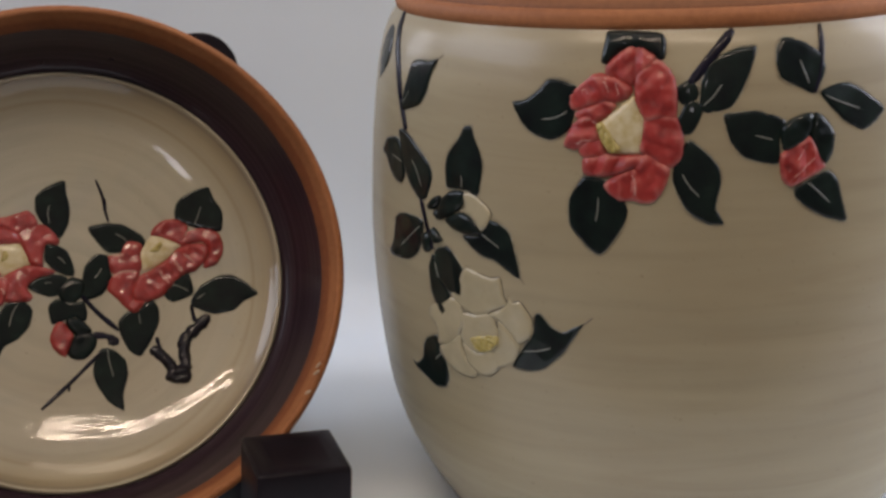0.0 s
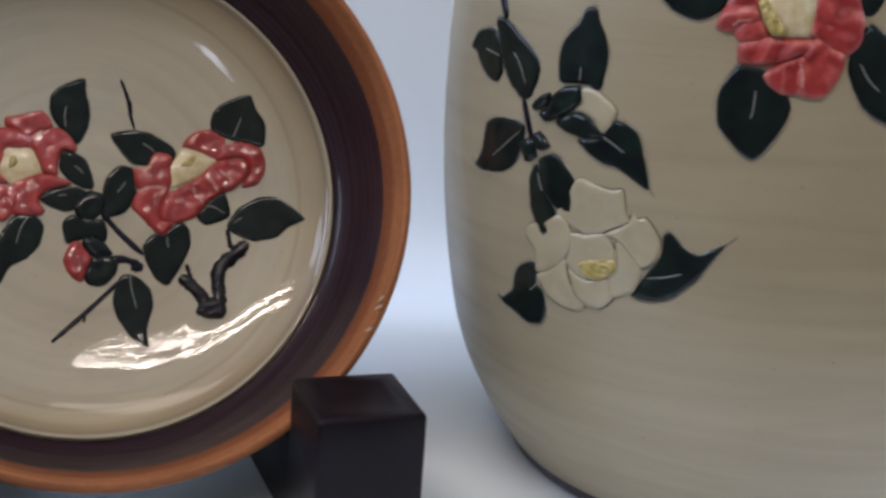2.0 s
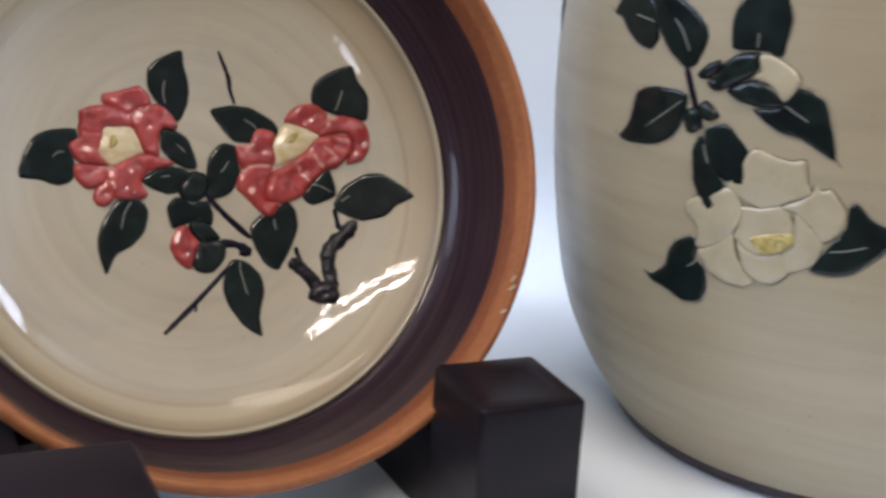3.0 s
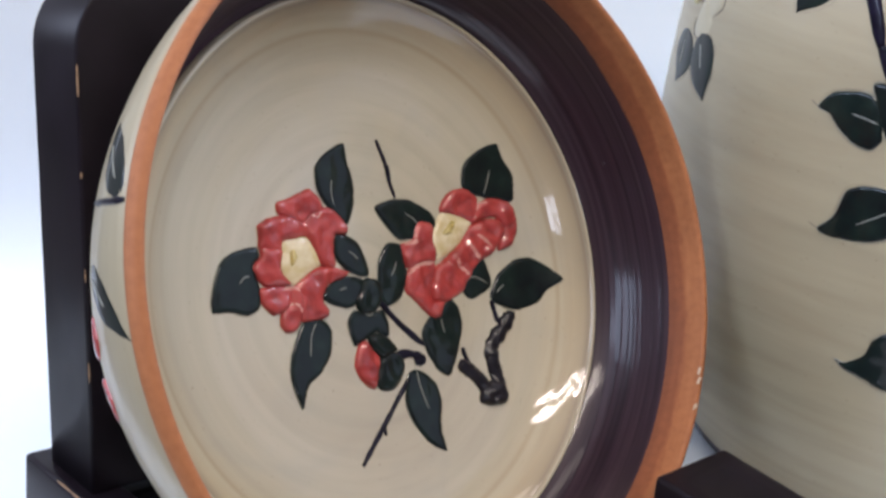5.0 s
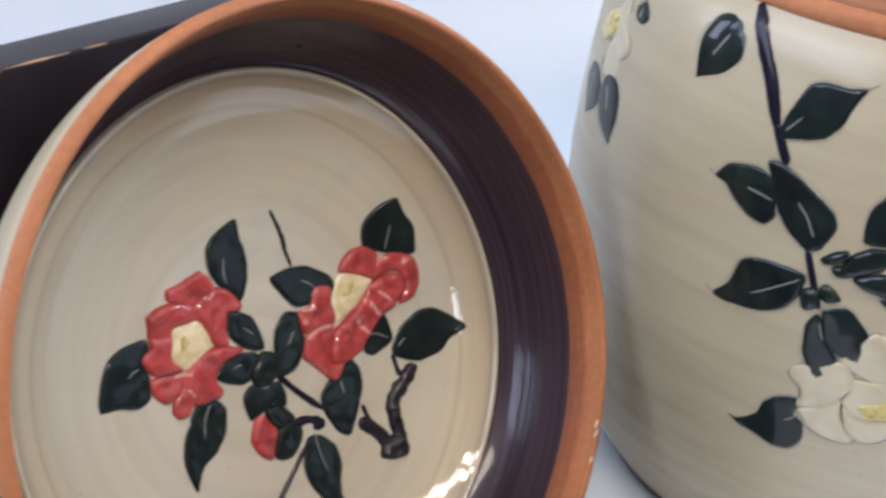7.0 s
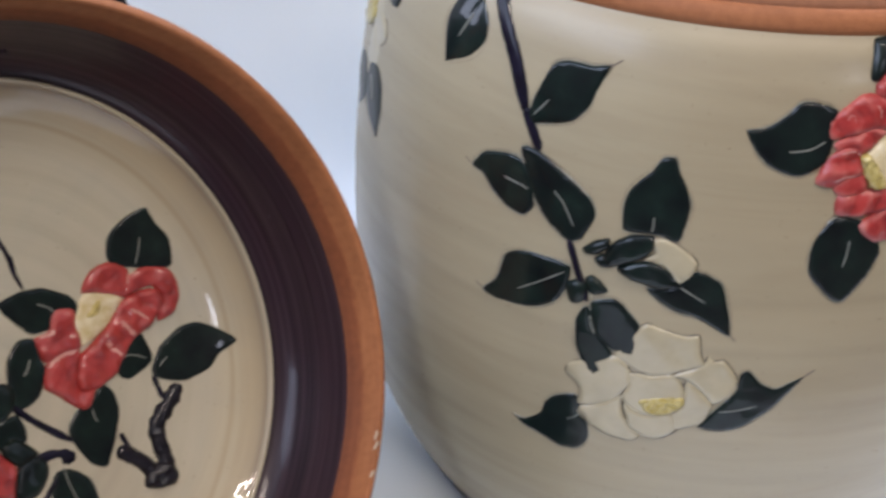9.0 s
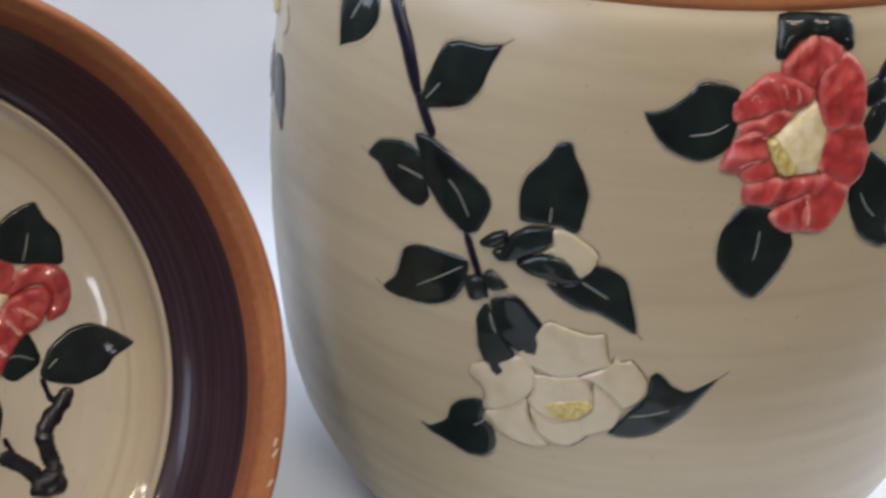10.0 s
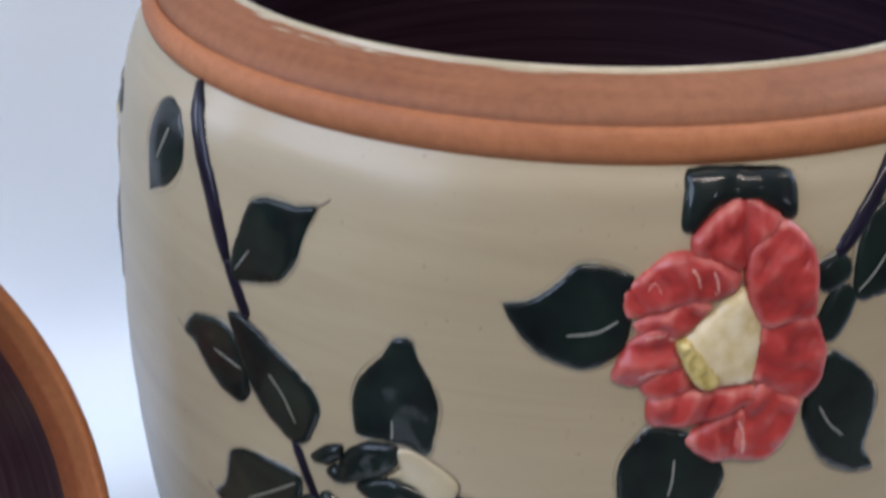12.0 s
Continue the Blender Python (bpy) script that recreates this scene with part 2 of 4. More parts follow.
def lathe(profile, n=160, wobble=0.0, seed=0.0):
    """Turned round z; wobble: the uneven rings that a thrower's fingers leave."""
    bm = bmesh.new()
    rings = []
    for r, z in profile:
        if r < 1e-6:
            rings.append([bm.verts.new((0, 0, z))])
            continue
        ring = []
        for i in range(n):
            a = 2 * math.pi * i / n
            d = wobble * (noise.noise((math.cos(a) * 0.6 + seed, math.sin(a) * 0.6, z * 160)) + 0.6 * noise.noise((math.cos(a) * 1.5, math.sin(a) * 1.5 + seed, r * 90)))
            ring.append(bm.verts.new(((r + d) * math.sin(a), -(r + d) * math.cos(a), z + d * 0.5)))
        rings.append(ring)
    for a, b in zip(rings, rings[1:]):
        for i in range(n):
            j = (i + 1) % n
            q = [a[i % len(a)], a[j % len(a)], b[j % len(b)], b[i % len(b)]]
            q = [v for k, v in enumerate(q) if v not in q[:k]]
            if len(q) > 2:
                bm.faces.new(q)
    return bm


def block(x0, x1, y0, y1, z0, z1, bevel=0.0015):
    bm = bmesh.new()
    bmesh.ops.create_cube(bm, size=1)
    bmesh.ops.transform(bm, verts=bm.verts, matrix=Matrix.LocRotScale(((x0 + x1) / 2, (y0 + y1) / 2, (z0 + z1) / 2), None, (x1 - x0, y1 - y0, z1 - z0)))
    if bevel:
        bmesh.ops.bevel(bm, geom=bm.edges[:], offset=bevel, segments=3, profile=0.6, affect="EDGES")
    return bm


# ---- room, table and backdrop ----
def room_wall(name, x0, x1, y0, y1, z0, z1, material, label, category):
    return tagged(part(name, block(x0, x1, y0, y1, z0, z1, 0), material, None, "", False), label, category, kind="structure")


room_wall("floor", -2.4, 2.4, -2.6, 2.0, -0.84, -0.74, PLASTER, "plain grey floor of the room", "floor")
room_wall("ceiling", -2.4, 2.4, -2.6, 2.0, 2.4, 2.5, CEILING, "plain off-white ceiling of the room", "ceiling")


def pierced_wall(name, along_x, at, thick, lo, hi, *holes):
    """A wall with openings cut for the unseen daylight lamps, from one end to the other; each hole: from, to, sill,
    head.
    """
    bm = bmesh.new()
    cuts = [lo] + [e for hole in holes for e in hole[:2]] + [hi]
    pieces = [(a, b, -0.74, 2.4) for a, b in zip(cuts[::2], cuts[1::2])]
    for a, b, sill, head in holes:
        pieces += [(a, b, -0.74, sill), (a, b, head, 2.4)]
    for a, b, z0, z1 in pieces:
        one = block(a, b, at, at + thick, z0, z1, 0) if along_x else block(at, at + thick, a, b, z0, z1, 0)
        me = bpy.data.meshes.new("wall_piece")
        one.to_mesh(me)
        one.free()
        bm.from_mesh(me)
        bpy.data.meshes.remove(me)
    return tagged(part(name, bm, PLASTER, None, "", False), "unseen plain grey plaster wall, opened where a daylight lamp stands", "wall", kind="structure")


# the openings are added to match the side lamps
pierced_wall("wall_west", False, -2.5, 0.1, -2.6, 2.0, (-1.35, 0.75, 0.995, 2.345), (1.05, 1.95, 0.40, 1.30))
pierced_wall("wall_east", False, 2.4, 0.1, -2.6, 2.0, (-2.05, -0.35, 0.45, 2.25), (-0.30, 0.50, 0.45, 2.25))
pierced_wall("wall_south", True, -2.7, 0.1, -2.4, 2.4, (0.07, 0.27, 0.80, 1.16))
room_wall("wall_north", -2.4, 2.4, 2.0, 2.1, -0.74, 2.4, PLASTER, "plain grey plaster wall", "wall")


def cloth_sheet():
    """The white cloth: flat on the table, then up behind it in a soft fold."""
    line = [(-0.24, 0.0), (0.160, 0.0)] + [(0.160 + 0.042 * math.sin(a), 0.042 - 0.042 * math.cos(a)) for a in (0.26 * k for k in range(1, 6))] + [(0.204, 0.056), (0.208, 0.62)]
    dense = []
    for (y0, z0), (y1, z1) in zip(line, line[1:]):
        k = max(1, int(math.hypot(y1 - y0, z1 - z0) / 0.03))
        dense += [(y0 + (y1 - y0) * i / k, z0 + (z1 - z0) * i / k) for i in range(k)]
    dense.append(line[-1])
    bm = bmesh.new()
    rows = []
    xs = np.linspace(-0.41, 0.85, 60)
    for i, (y, z) in enumerate(dense):
        (ya, za), (yb, zb) = dense[max(0, i - 1)], dense[min(len(dense) - 1, i + 1)]
        k = math.hypot(yb - ya, zb - za)
        down = Vector((0, (zb - za) / k, -(yb - ya) / k)) * 0.0025
        back = min(1.0, max(0.0, (y - 0.13) / 0.06))
        top = [Vector((x, y + back * 0.006 * noise.noise((x * 5, z * 4, 2.0)), z)) for x in xs]
        rows.append([bm.verts.new(p) for p in top] + [bm.verts.new(p + down) for p in reversed(top)])
    for p, q in zip(rows, rows[1:]):
        for i in range(120):
            k = (i + 1) % 120
            bm.faces.new((p[i], p[k], q[k], q[i]))
    bm.faces.new(rows[0])
    bm.faces.new(rows[-1])
    return bm


table = tagged(new("table"), "table under a smooth white cloth", "table", kind="structure")
part("tabletop", block(-0.40, 0.84, -0.23, 0.155, -0.035, -0.006, 0), CLOTH, table, smooth=False)
for x in (-0.36, 0.78):
    for y in (-0.19, 0.11):
        part("leg", block(x - 0.025, x + 0.025, y - 0.025, y + 0.025, -0.74, -0.035, 0), PLASTER, table, smooth=False)
part("backboard", block(-0.40, 0.84, 0.224, 0.237, -0.035, 0.62, 0), CLOTH, table, smooth=False)
tagged(part("cloth", cloth_sheet(), CLOTH), "smooth white cloth laid over the table and up behind", "cloth", kind="structure")


from mathutils import geometry

# ---- the big jar ----
JAR_LINE = curve_through([(0.0986, 0.0058), (0.1010, 0.0092), (0.1085, 0.0220), (0.1167, 0.0415), (0.1212, 0.0620), (0.1239, 0.0875), (0.1248, 0.1120), (0.1245, 0.1350), (0.1224, 0.1635), (0.1196, 0.1860), (0.1170, 0.1995), (0.1138, 0.2085), (0.1102, 0.2143)])
JAR_Z, JAR_R = [p[1] for p in JAR_LINE], [p[0] for p in JAR_LINE]
jar = tagged(new("jar"), "large open cream-glazed pottery jar with relief camellias and terracotta rim", "jar")
part("body", lathe([tuple(p) for p in JAR_LINE], 200, 0.00018), JAR_CREAM, jar, "cream glaze with faint throwing rings")
# the foot's dark colour stands in for the contact shadow under the jar
part("foot", lathe([(0, 0.001), (0.086, 0.0), (0.0950, 0.0004), (0.0972, 0.0020), (0.0978, 0.0045), (0.0986, 0.0060)]), BROWN, jar, "foot ring coloured dark for its shade on the table")
part("rim", lathe([tuple(p) for p in curve_through([(0.1099, 0.2140), (0.1107, 0.2160), (0.1105, 0.2184), (0.1095, 0.2202), (0.1083, 0.2208), (0.1075, 0.2202)], 5)], 200, 0.00016, 4.0), TERRACOTTA, jar, "bare terracotta rim with a turned groove")
part("rim_slope", lathe([tuple(p) for p in curve_through([(0.1076, 0.2202), (0.1068, 0.2217), (0.1047, 0.2238), (0.1014, 0.2253), (0.0982, 0.2261), (0.0967, 0.2263)], 6)], 200, 0.00022, 4.0), SMOKED, jar, "darker smoked clay inside the groove")
# the lip is coloured pale to stand in for the glint along its edge
part("lip", lathe([tuple(p) for p in curve_through([(0.0968, 0.2261), (0.0961, 0.2270), (0.0952, 0.2269), (0.0946, 0.2258)], 4)], 200, 0.00010, 6.0), PALE, jar, "thin glazed lip with its glint painted pale")
part("interior", lathe([tuple(p) for p in curve_through([(0.0946, 0.2260), (0.0950, 0.217), (0.1030, 0.206), (0.1110, 0.190), (0.1150, 0.155), (0.1130, 0.085), (0.0950, 0.030), (0.066, 0.012), (0.0, 0.010)], 4)]), BROWN, jar, "dark brown glazed inside")

# ---- the bowl on its side ----
BOWL = Matrix(((0.93229, -0.07365, 0.35414, -0.2400), (0.34881, 0.44226, -0.82628, -0.0566), (-0.09577, 0.89386, 0.43800, 0.1239), (0, 0, 0, 1)))
bowl = tagged(new("bowl"), "cream-glazed pottery bowl with red camellias, propped upright on a black stand", "bowl")
bowl.matrix_world = BOWL
DISH_LINE = curve_through([(0.0, -0.0505), (0.030, -0.0503), (0.050, -0.0491), (0.065, -0.0467), (0.075, -0.0438), (0.083, -0.0393), (0.0866, -0.0362), (0.0880, -0.0348)])
OUT_LINE = curve_through([(0.1074, -0.0050), (0.1072, -0.010), (0.1050, -0.020), (0.1014, -0.030), (0.0968, -0.040), (0.0898, -0.050), (0.080, -0.0565), (0.068, -0.0595)])
DISH_R, DISH_H = [p[0] for p in DISH_LINE], [p[1] for p in DISH_LINE]
OUT_H, OUT_R = [p[1] for p in OUT_LINE][::-1], [p[0] for p in OUT_LINE][::-1]
part("dish", lathe([tuple(p) for p in DISH_LINE], 200, 0.00007, 9.0), DISH_CREAM, bowl, "cream glazed floor with throwing rings")
part("ledge", lathe([tuple(p) for p in curve_through([(0.0878, -0.0352), (0.0884, -0.0341), (0.0893, -0.0340), (0.0900, -0.0350), (0.0903, -0.0358)], 4)], 200, 0.0001, 3.0), DISH_CREAM, bowl, "raised cream ledge")
part("wall", lathe([tuple(p) for p in curve_through([(0.0901, -0.0360), (0.0922, -0.0345), (0.0950, -0.0305), (0.0978, -0.0237), (0.1000, -0.0165), (0.1012, -0.0120)], 6)], 200, 0.00014, 5.0), BROWN, bowl, "dark brown glazed inner wall")
part("rim", lathe([tuple(p) for p in curve_through([(0.1011, -0.0124), (0.1022, -0.0092), (0.1032, -0.0062), (0.1041, -0.0025), (0.1047, -0.0008), (0.1056, -0.0003), (0.1069, -0.0008), (0.1079, -0.0022), (0.1082, -0.0038), (0.1075, -0.0052)], 6)], 200, 0.00013, 7.0), STAINED_SHADED, bowl, "bare terracotta rim")
part("outer_wall", lathe([tuple(p) for p in OUT_LINE], 200, 0.00014, 2.0), JAR_CREAM, bowl, "cream glazed outside")
part("foot", lathe([(0.0682, -0.0594), (0.064, -0.0600), (0.062, -0.0618), (0.058, -0.0618), (0.056, -0.0600), (0.0, -0.0596)]), TERRACOTTA, bowl, "bare terracotta foot")


# thrown a little askew: the wall leans towards one side of the dish
LEAN = Matrix(((1, 0, 0.058, 0.058 * 0.05), (0, 1, 0, 0), (0, 0, 1, 0), (0, 0, 0, 1)))
for piece in bowl.children:
    piece.matrix_parent_inverse = LEAN


# ---- skins: flat millimetres to a place on the pot, h metres proud of it ----
def j(a, z, h):
    t, z = a / 123.0, z / 1000.0
    slope = (np.interp(z + 0.002, JAR_Z, JAR_R) - np.interp(z - 0.002, JAR_Z, JAR_R)) / 0.004
    c = 1 / math.sqrt(1 + slope * slope)
    r = np.interp(z, JAR_Z, JAR_R) + h * c
    return Vector((r * math.sin(t), -r * math.cos(t), z - h * c * slope))


def d(a, b, h):
    r = math.hypot(a, b) / 1000.0
    aside = 58 * (float(np.interp(r, DISH_R, DISH_H)) + 0.05)
    r = math.hypot(a - aside, b) / 1000.0
    return Vector((a / 1000.0, b / 1000.0, float(np.interp(r, DISH_R, DISH_H)) + h))


def o(a, b, h):
    t, b = a / 105.0, b / 1000.0
    r = float(np.interp(b, OUT_H, OUT_R)) + h
    return LEAN @ Vector((r * math.sin(t), -r * math.cos(t), b))


def closed_line(points, steps=5):
    """A closed smooth line through a few outline points, a little uneven as if cut by hand."""
    pts = [Vector(p) for p in points]
    n = len(pts)
    out = []
    for i in range(n):
        a, b, c, e = pts[i - 1], pts[i], pts[(i + 1) % n], pts[(i + 2) % n]
        for k in range(steps):
            t = k / steps
            out.append(0.5 * (2 * b + (c - a) * t * 0.8 + (2 * a - 5 * b + 4 * c - e) * t * t * 0.8 + 0.8 * (3 * b - a - 3 * c + e) * t ** 3 + 0.4 * (c - b) * t * t * (3 - 2 * t)) if k else b.copy())
    return [p + Vector((noise.noise((p.x * 0.7, p.y * 0.7, 1.0)), noise.noise((p.x * 0.7, p.y * 0.7, 9.0)))) * 0.22 for p in out]


def slab(skin, points, profile, grid=0.75, sunk=0.0002, grow=0.3):
    """A clay relief of any outline; profile(inset, p): its height in metres, from the inset in mm and the place."""
    c = sum((Vector(p) for p in points), Vector((0, 0))) / len(points)
    edge = closed_line([Vector(p) + (Vector(p) - c).normalized() * grow for p in points])
    a = np.array([tuple(p) for p in edge])
    b = np.roll(a, -1, axis=0)

    def inset(x, y):
        e = b - a
        t = np.clip(((x - a[:, 0]) * e[:, 0] + (y - a[:, 1]) * e[:, 1]) / np.maximum(1e-9, (e ** 2).sum(1)), 0, 1)
        gap = np.hypot(x - a[:, 0] - t * e[:, 0], y - a[:, 1] - t * e[:, 1]).min()
        cross = ((a[:, 1] > y) != (b[:, 1] > y)) & (x < a[:, 0] + (y - a[:, 1]) / np.where(e[:, 1] == 0, 1e-9, e[:, 1]) * e[:, 0])
        return gap if cross.sum() % 2 else -gap

    inner = []
    for shrink in (0.25,):
        for p, q, r in zip(edge, edge[1:] + edge[:1], [edge[-1]] + edge[:-1]):
            side = Vector((r.y - q.y, q.x - r.x)).normalized() * shrink
            for s in (1, -1):
                if inset(p.x + s * side.x, p.y + s * side.y) > shrink * 0.7:
                    inner.append(p + s * side)
                    break
    (x0, y0), (x1, y1) = a.min(0), a.max(0)
    for i in range(int((x1 - x0) / grid) + 1):
        for k in range(int((y1 - y0) / grid) + 1):
            x, y = x0 + (i + 0.5 * (k % 2)) * grid, y0 + k * grid
            if inset(x, y) > 0.55:
                inner.append(Vector((x, y)))
    m = len(edge)
    verts, _, faces, *_ = geometry.delaunay_2d_cdt(edge + inner, [(i, (i + 1) % m) for i in range(m)], [], 1, 1e-5)

    def height(x, y):
        w = inset(x, y)
        return profile(w, Vector((x, y))) if w > 0.02 else -sunk

    bm = bmesh.new()
    vs = [bm.verts.new(skin(p.x, p.y, height(p.x, p.y))) for p in verts]
    for f in faces:
        bm.faces.new([vs[i] for i in f])
    return bm, edge, height


def roll(w, reach):
    """The rounded shoulder of a relief: 0 at its edge, 1 once reach mm inside."""
    t = 1 - min(1.0, max(0.0, w / reach))
    return math.sqrt(max(0.0, 1 - t * t))


HEIGHTS = {}
HEARTS = {j: [(-31, 183), (29, 180)], d: [(-22, 11), (40, 11), (8, -26)], o: [(-150, -40)]}


def petal_shape(skin, points, raised=1.0):
    """A thick folded petal of rolled clay."""
    global count
    count += 1
    mine, k = count * 2.3, BIAS[skin] * raised
    # folds run out from the flower's heart
    c = sum((Vector(p) for p in points), Vector((0, 0))) / len(points)
    away = c - min((Vector(p) for p in HEARTS[skin]), key=lambda p: (p - c).length)
    turn = math.atan2(away.y, away.x) + math.pi / 2
    deep = 0.26 if skin is j and away.x < 3 else 0.12

    def profile(w, p):
        fold = noise.noise((p.x * 0.16, p.y * 0.16, mine)) + 0.5 * noise.noise((p.x * 0.42, p.y * 0.42, mine))
        wave = math.sin((p.x * math.cos(turn) + p.y * math.sin(turn)) * 1.05 + mine) ** 3
        return k * 0.0023 * roll(w, 2.2) * (1 + 0.5 * fold + deep * wave)

    bm, edge, height = slab(skin, points, profile, grow=0.75)
    ob = part("petal", bm, DRY_RED if skin is j else RED, OWNER[skin], "red glazed relief petal")
    HEIGHTS.setdefault(skin, []).append((height, ob))
    return ob


def streak(skin, points, width):
    """A pale streak where the red glaze ran thin, lying on the petal under its middle."""
    x, y = points[1]
    height, ob = max(HEIGHTS[skin], key=lambda h: h[0](x, y))
    top = lambda a, b, h: skin(a, b, max(f(a, b) for f, _ in HEIGHTS[skin]) + 0.5 * h)
    return part("streak", ribbon(top, points, width, 0.00016, 4, 0.9), STREAK, ob, "pale streak where the glaze ran thin")


def leaf_shape(skin, points, vein, tip=None):
    k = BIAS[skin]
    bm, edge, height = slab(skin, points, lambda w, p: k * 0.00085 * roll(w, 0.8) * (1 + 0.18 * noise.noise((p.x * 0.22, p.y * 0.22, 5.0))), 1.0)
    ob = part("leaf", bm, GREEN, OWNER[skin])
    part("vein", ribbon(lambda x, y, h: skin(x, y, max(0, height(x, y)) + h), vein, 0.55, 0.0002, 4), VEIN, ob, "scratched pale vein with its glint painted in")
    mid = sum(edge, Vector((0, 0))) / len(edge)
    n, at = len(edge), random.randrange(len(edge))

    def along(a, b, out):
        return [tuple(edge[(at + i) % n] + (edge[(at + i) % n] - mid).normalized() * (out + 0.12 * noise.noise((i * 0.15, mid.x, mid.y)))) for i in range(int(a * n), int(b * n), 2)]

    # broken pale edge lines: thin glaze, with edge glints painted in
    for a, b in ((0.03, 0.30), (0.36, 0.58), (0.66, 0.94)):
        part("glaze_edge", ribbon(skin, along(a, b, 0.05), random.uniform(0.28, 0.42), 0.00045 * k, 3, 0.5), THIN_GLINT, ob, "pale line of thin glaze and painted edge glint")
    if skin is j:
        for a, b in ((0.0, 0.40), (0.46, 0.90)):
            part("incised_line", ribbon(skin, along(a, b, 0.55), 0.24, 0.0002, 3), INCISED, ob)
        if tip:
            far = Vector(max(points, key=lambda q: (Vector(q) - mid) @ Vector(tip)))
            part("incised_line", ribbon(skin, [tuple(far - Vector(tip) * 0.6), tuple(far + Vector(tip) * 1.6), tuple(far + Vector(tip) * 3.6 + Vector((0.2, 0.4)))], 0.55, 0.0003, 3), INCISED, ob)
    return ob


def sepal_shape(skin, points):
    bm, _, _ = slab(skin, points, lambda w, p: 0.0017 * roll(w, 2.2) * (1 + 0.3 * noise.noise((p.x * 0.25, p.y * 0.25, 8.0))), 1.0)
    return part("sepal", bm, GREEN, OWNER[skin])


def pale_petal(skin, points):
    global count
    count += 1
    mine = count * 1.7
    bm, edge, height = slab(skin, points, lambda w, p: 0.00075 * roll(w, 1.3) * (1 + 0.7 * noise.noise((p.x * 0.14, p.y * 0.14, mine))), 1.0)
    ob = part("petal", bm, PALE, OWNER[skin], "cream glazed relief petal with a cut outline")
    n = len(edge)
    at = random.randrange(n)
    for a, b in ((0.0, 0.36), (0.38, 0.62), (0.66, 0.97)):
        line = [edge[(at + i) % n] for i in range(int(a * n), int(b * n), 2)]
        part("cut_outline", ribbon(lambda x, y, h: skin(x, y, h + 0.0001), [tuple(p) for p in line], random.uniform(0.26, 0.46), 0.0002, 4, 0.5), CUT, ob)
    return ob


def anthers(skin, points):
    bm, _, _ = slab(skin, points, lambda w, p: 0.0013 * roll(w, 0.8) * (1 + 0.6 * noise.noise((p.x * 1.1, p.y * 1.1, 3.0))), 0.5)
    return part("stamen", bm, YELLOW, OWNER[skin], "dotted yellow stamens")


def heart_shape(skin, points):
    bm, _, _ = slab(skin, points, lambda w, p: (0.0020 if skin is j else 0.0013) * roll(w, 4.5) * (1 + 0.25 * noise.noise((p.x * 0.12, p.y * 0.12, 4.0))), 0.9)
    return part("flower_heart", bm, HEART, OWNER[skin], "pale yellow flower heart")


def stamen_shape(skin, points):
    bm, _, _ = slab(skin, points, lambda w, p: (0.0029 if skin is j else 0.0021) * roll(w, 1.0) * (1 + 0.25 * noise.noise((p.x * 0.8, p.y * 0.8, 6.0))), 0.5)
    return part("stamen", bm, YELLOW, OWNER[skin], "raised yellow stamen")


def knob(skin, points):
    bm, _, _ = slab(skin, points, lambda w, p: 0.0028 * roll(w, 3.0) * (1 + 0.5 * noise.noise((p.x * 0.35, p.y * 0.35, 2.0))), 0.7)
    return part("knot", bm, BRANCH, OWNER[skin], "knotted dark branch end")


OWNER = {j: jar, d: bowl, o: bowl}
BIAS = {j: 0.75, d: 0.8, o: 0.35}
count = 0


def cushion(skin, x0, y0, x1, y1, width, bend, outline, rise, rough=0.0, hook=0.0, along=22, across=12):
    """A raised clay piece from (x0, y0) to (x1, y1); outline(t): half width there; rise(t, s): height in metres."""
    global count
    count += 1
    a, b = Vector((x0, y0)), Vector((x1, y1))
    axis = b - a
    side = Vector((-axis.y, axis.x)).normalized()
    bm = bmesh.new()
    rows = []
    for i in range(along + 1):
        t = i / along
        w = outline(t) * width * (1 + rough * noise.noise((t * 5, count * 3.7, 0.0)))
        mid = a + axis * t + side * (bend * 4 * t * (1 - t) + hook * max(0.0, t - 0.6) ** 2 * 6.2)
        row = []
        for k in range(across + 1):
            s = 2 * k / across - 1
            w2 = w * (1 + rough * 0.7 * noise.noise((t * 6, s * 1.5, count * 1.3)))
            p = mid + side * (s * w2)
            row.append(bm.verts.new(skin(p.x, p.y, rise(t, s))))
        rows.append(row)
    for p, q in zip(rows, rows[1:]):
        for k in range(across):
            bm.faces.new((p[k], p[k + 1], q[k + 1], q[k]))
    return bm


def ribbon(skin, points, width, height, sides=6, lumps=0.0):
    """A round thread of clay along points on the skin, tapered a little at its ends."""
    pts = [Vector(p) for p in points]
    if len(pts) > 2:
        pts = curve_through(pts, 7)
    bm = bmesh.new()
    rows = []
    for i, p in enumerate(pts):
        q = pts[min(i + 1, len(pts) - 1)] - pts[max(i - 1, 0)]
        side = Vector((-q.y, q.x)).normalized()
        t = i / max(1, len(pts) - 1)
        w = width * 0.5 * (0.55 + 0.45 * min(1.0, 8 * t, 8 * (1 - t))) * (1 + lumps * noise.noise((i * 0.55, p.x, p.y)))
        row = []
        for k in range(sides + 1):
            f = math.pi * k / sides
            s = p - side * (w * math.cos(f))
            row.append(bm.verts.new(skin(s.x, s.y, height * math.sin(f) * (1 + lumps * noise.noise((i * 0.8, k, p.x))) - 0.0001)))
        rows.append(row)
    for a, b in zip(rows, rows[1:]):
        for k in range(sides):
            bm.faces.new((a[k], a[k + 1], b[k + 1], b[k]))
    for row in (rows[0], rows[-1]):
        bm.faces.new(row)
    return bm


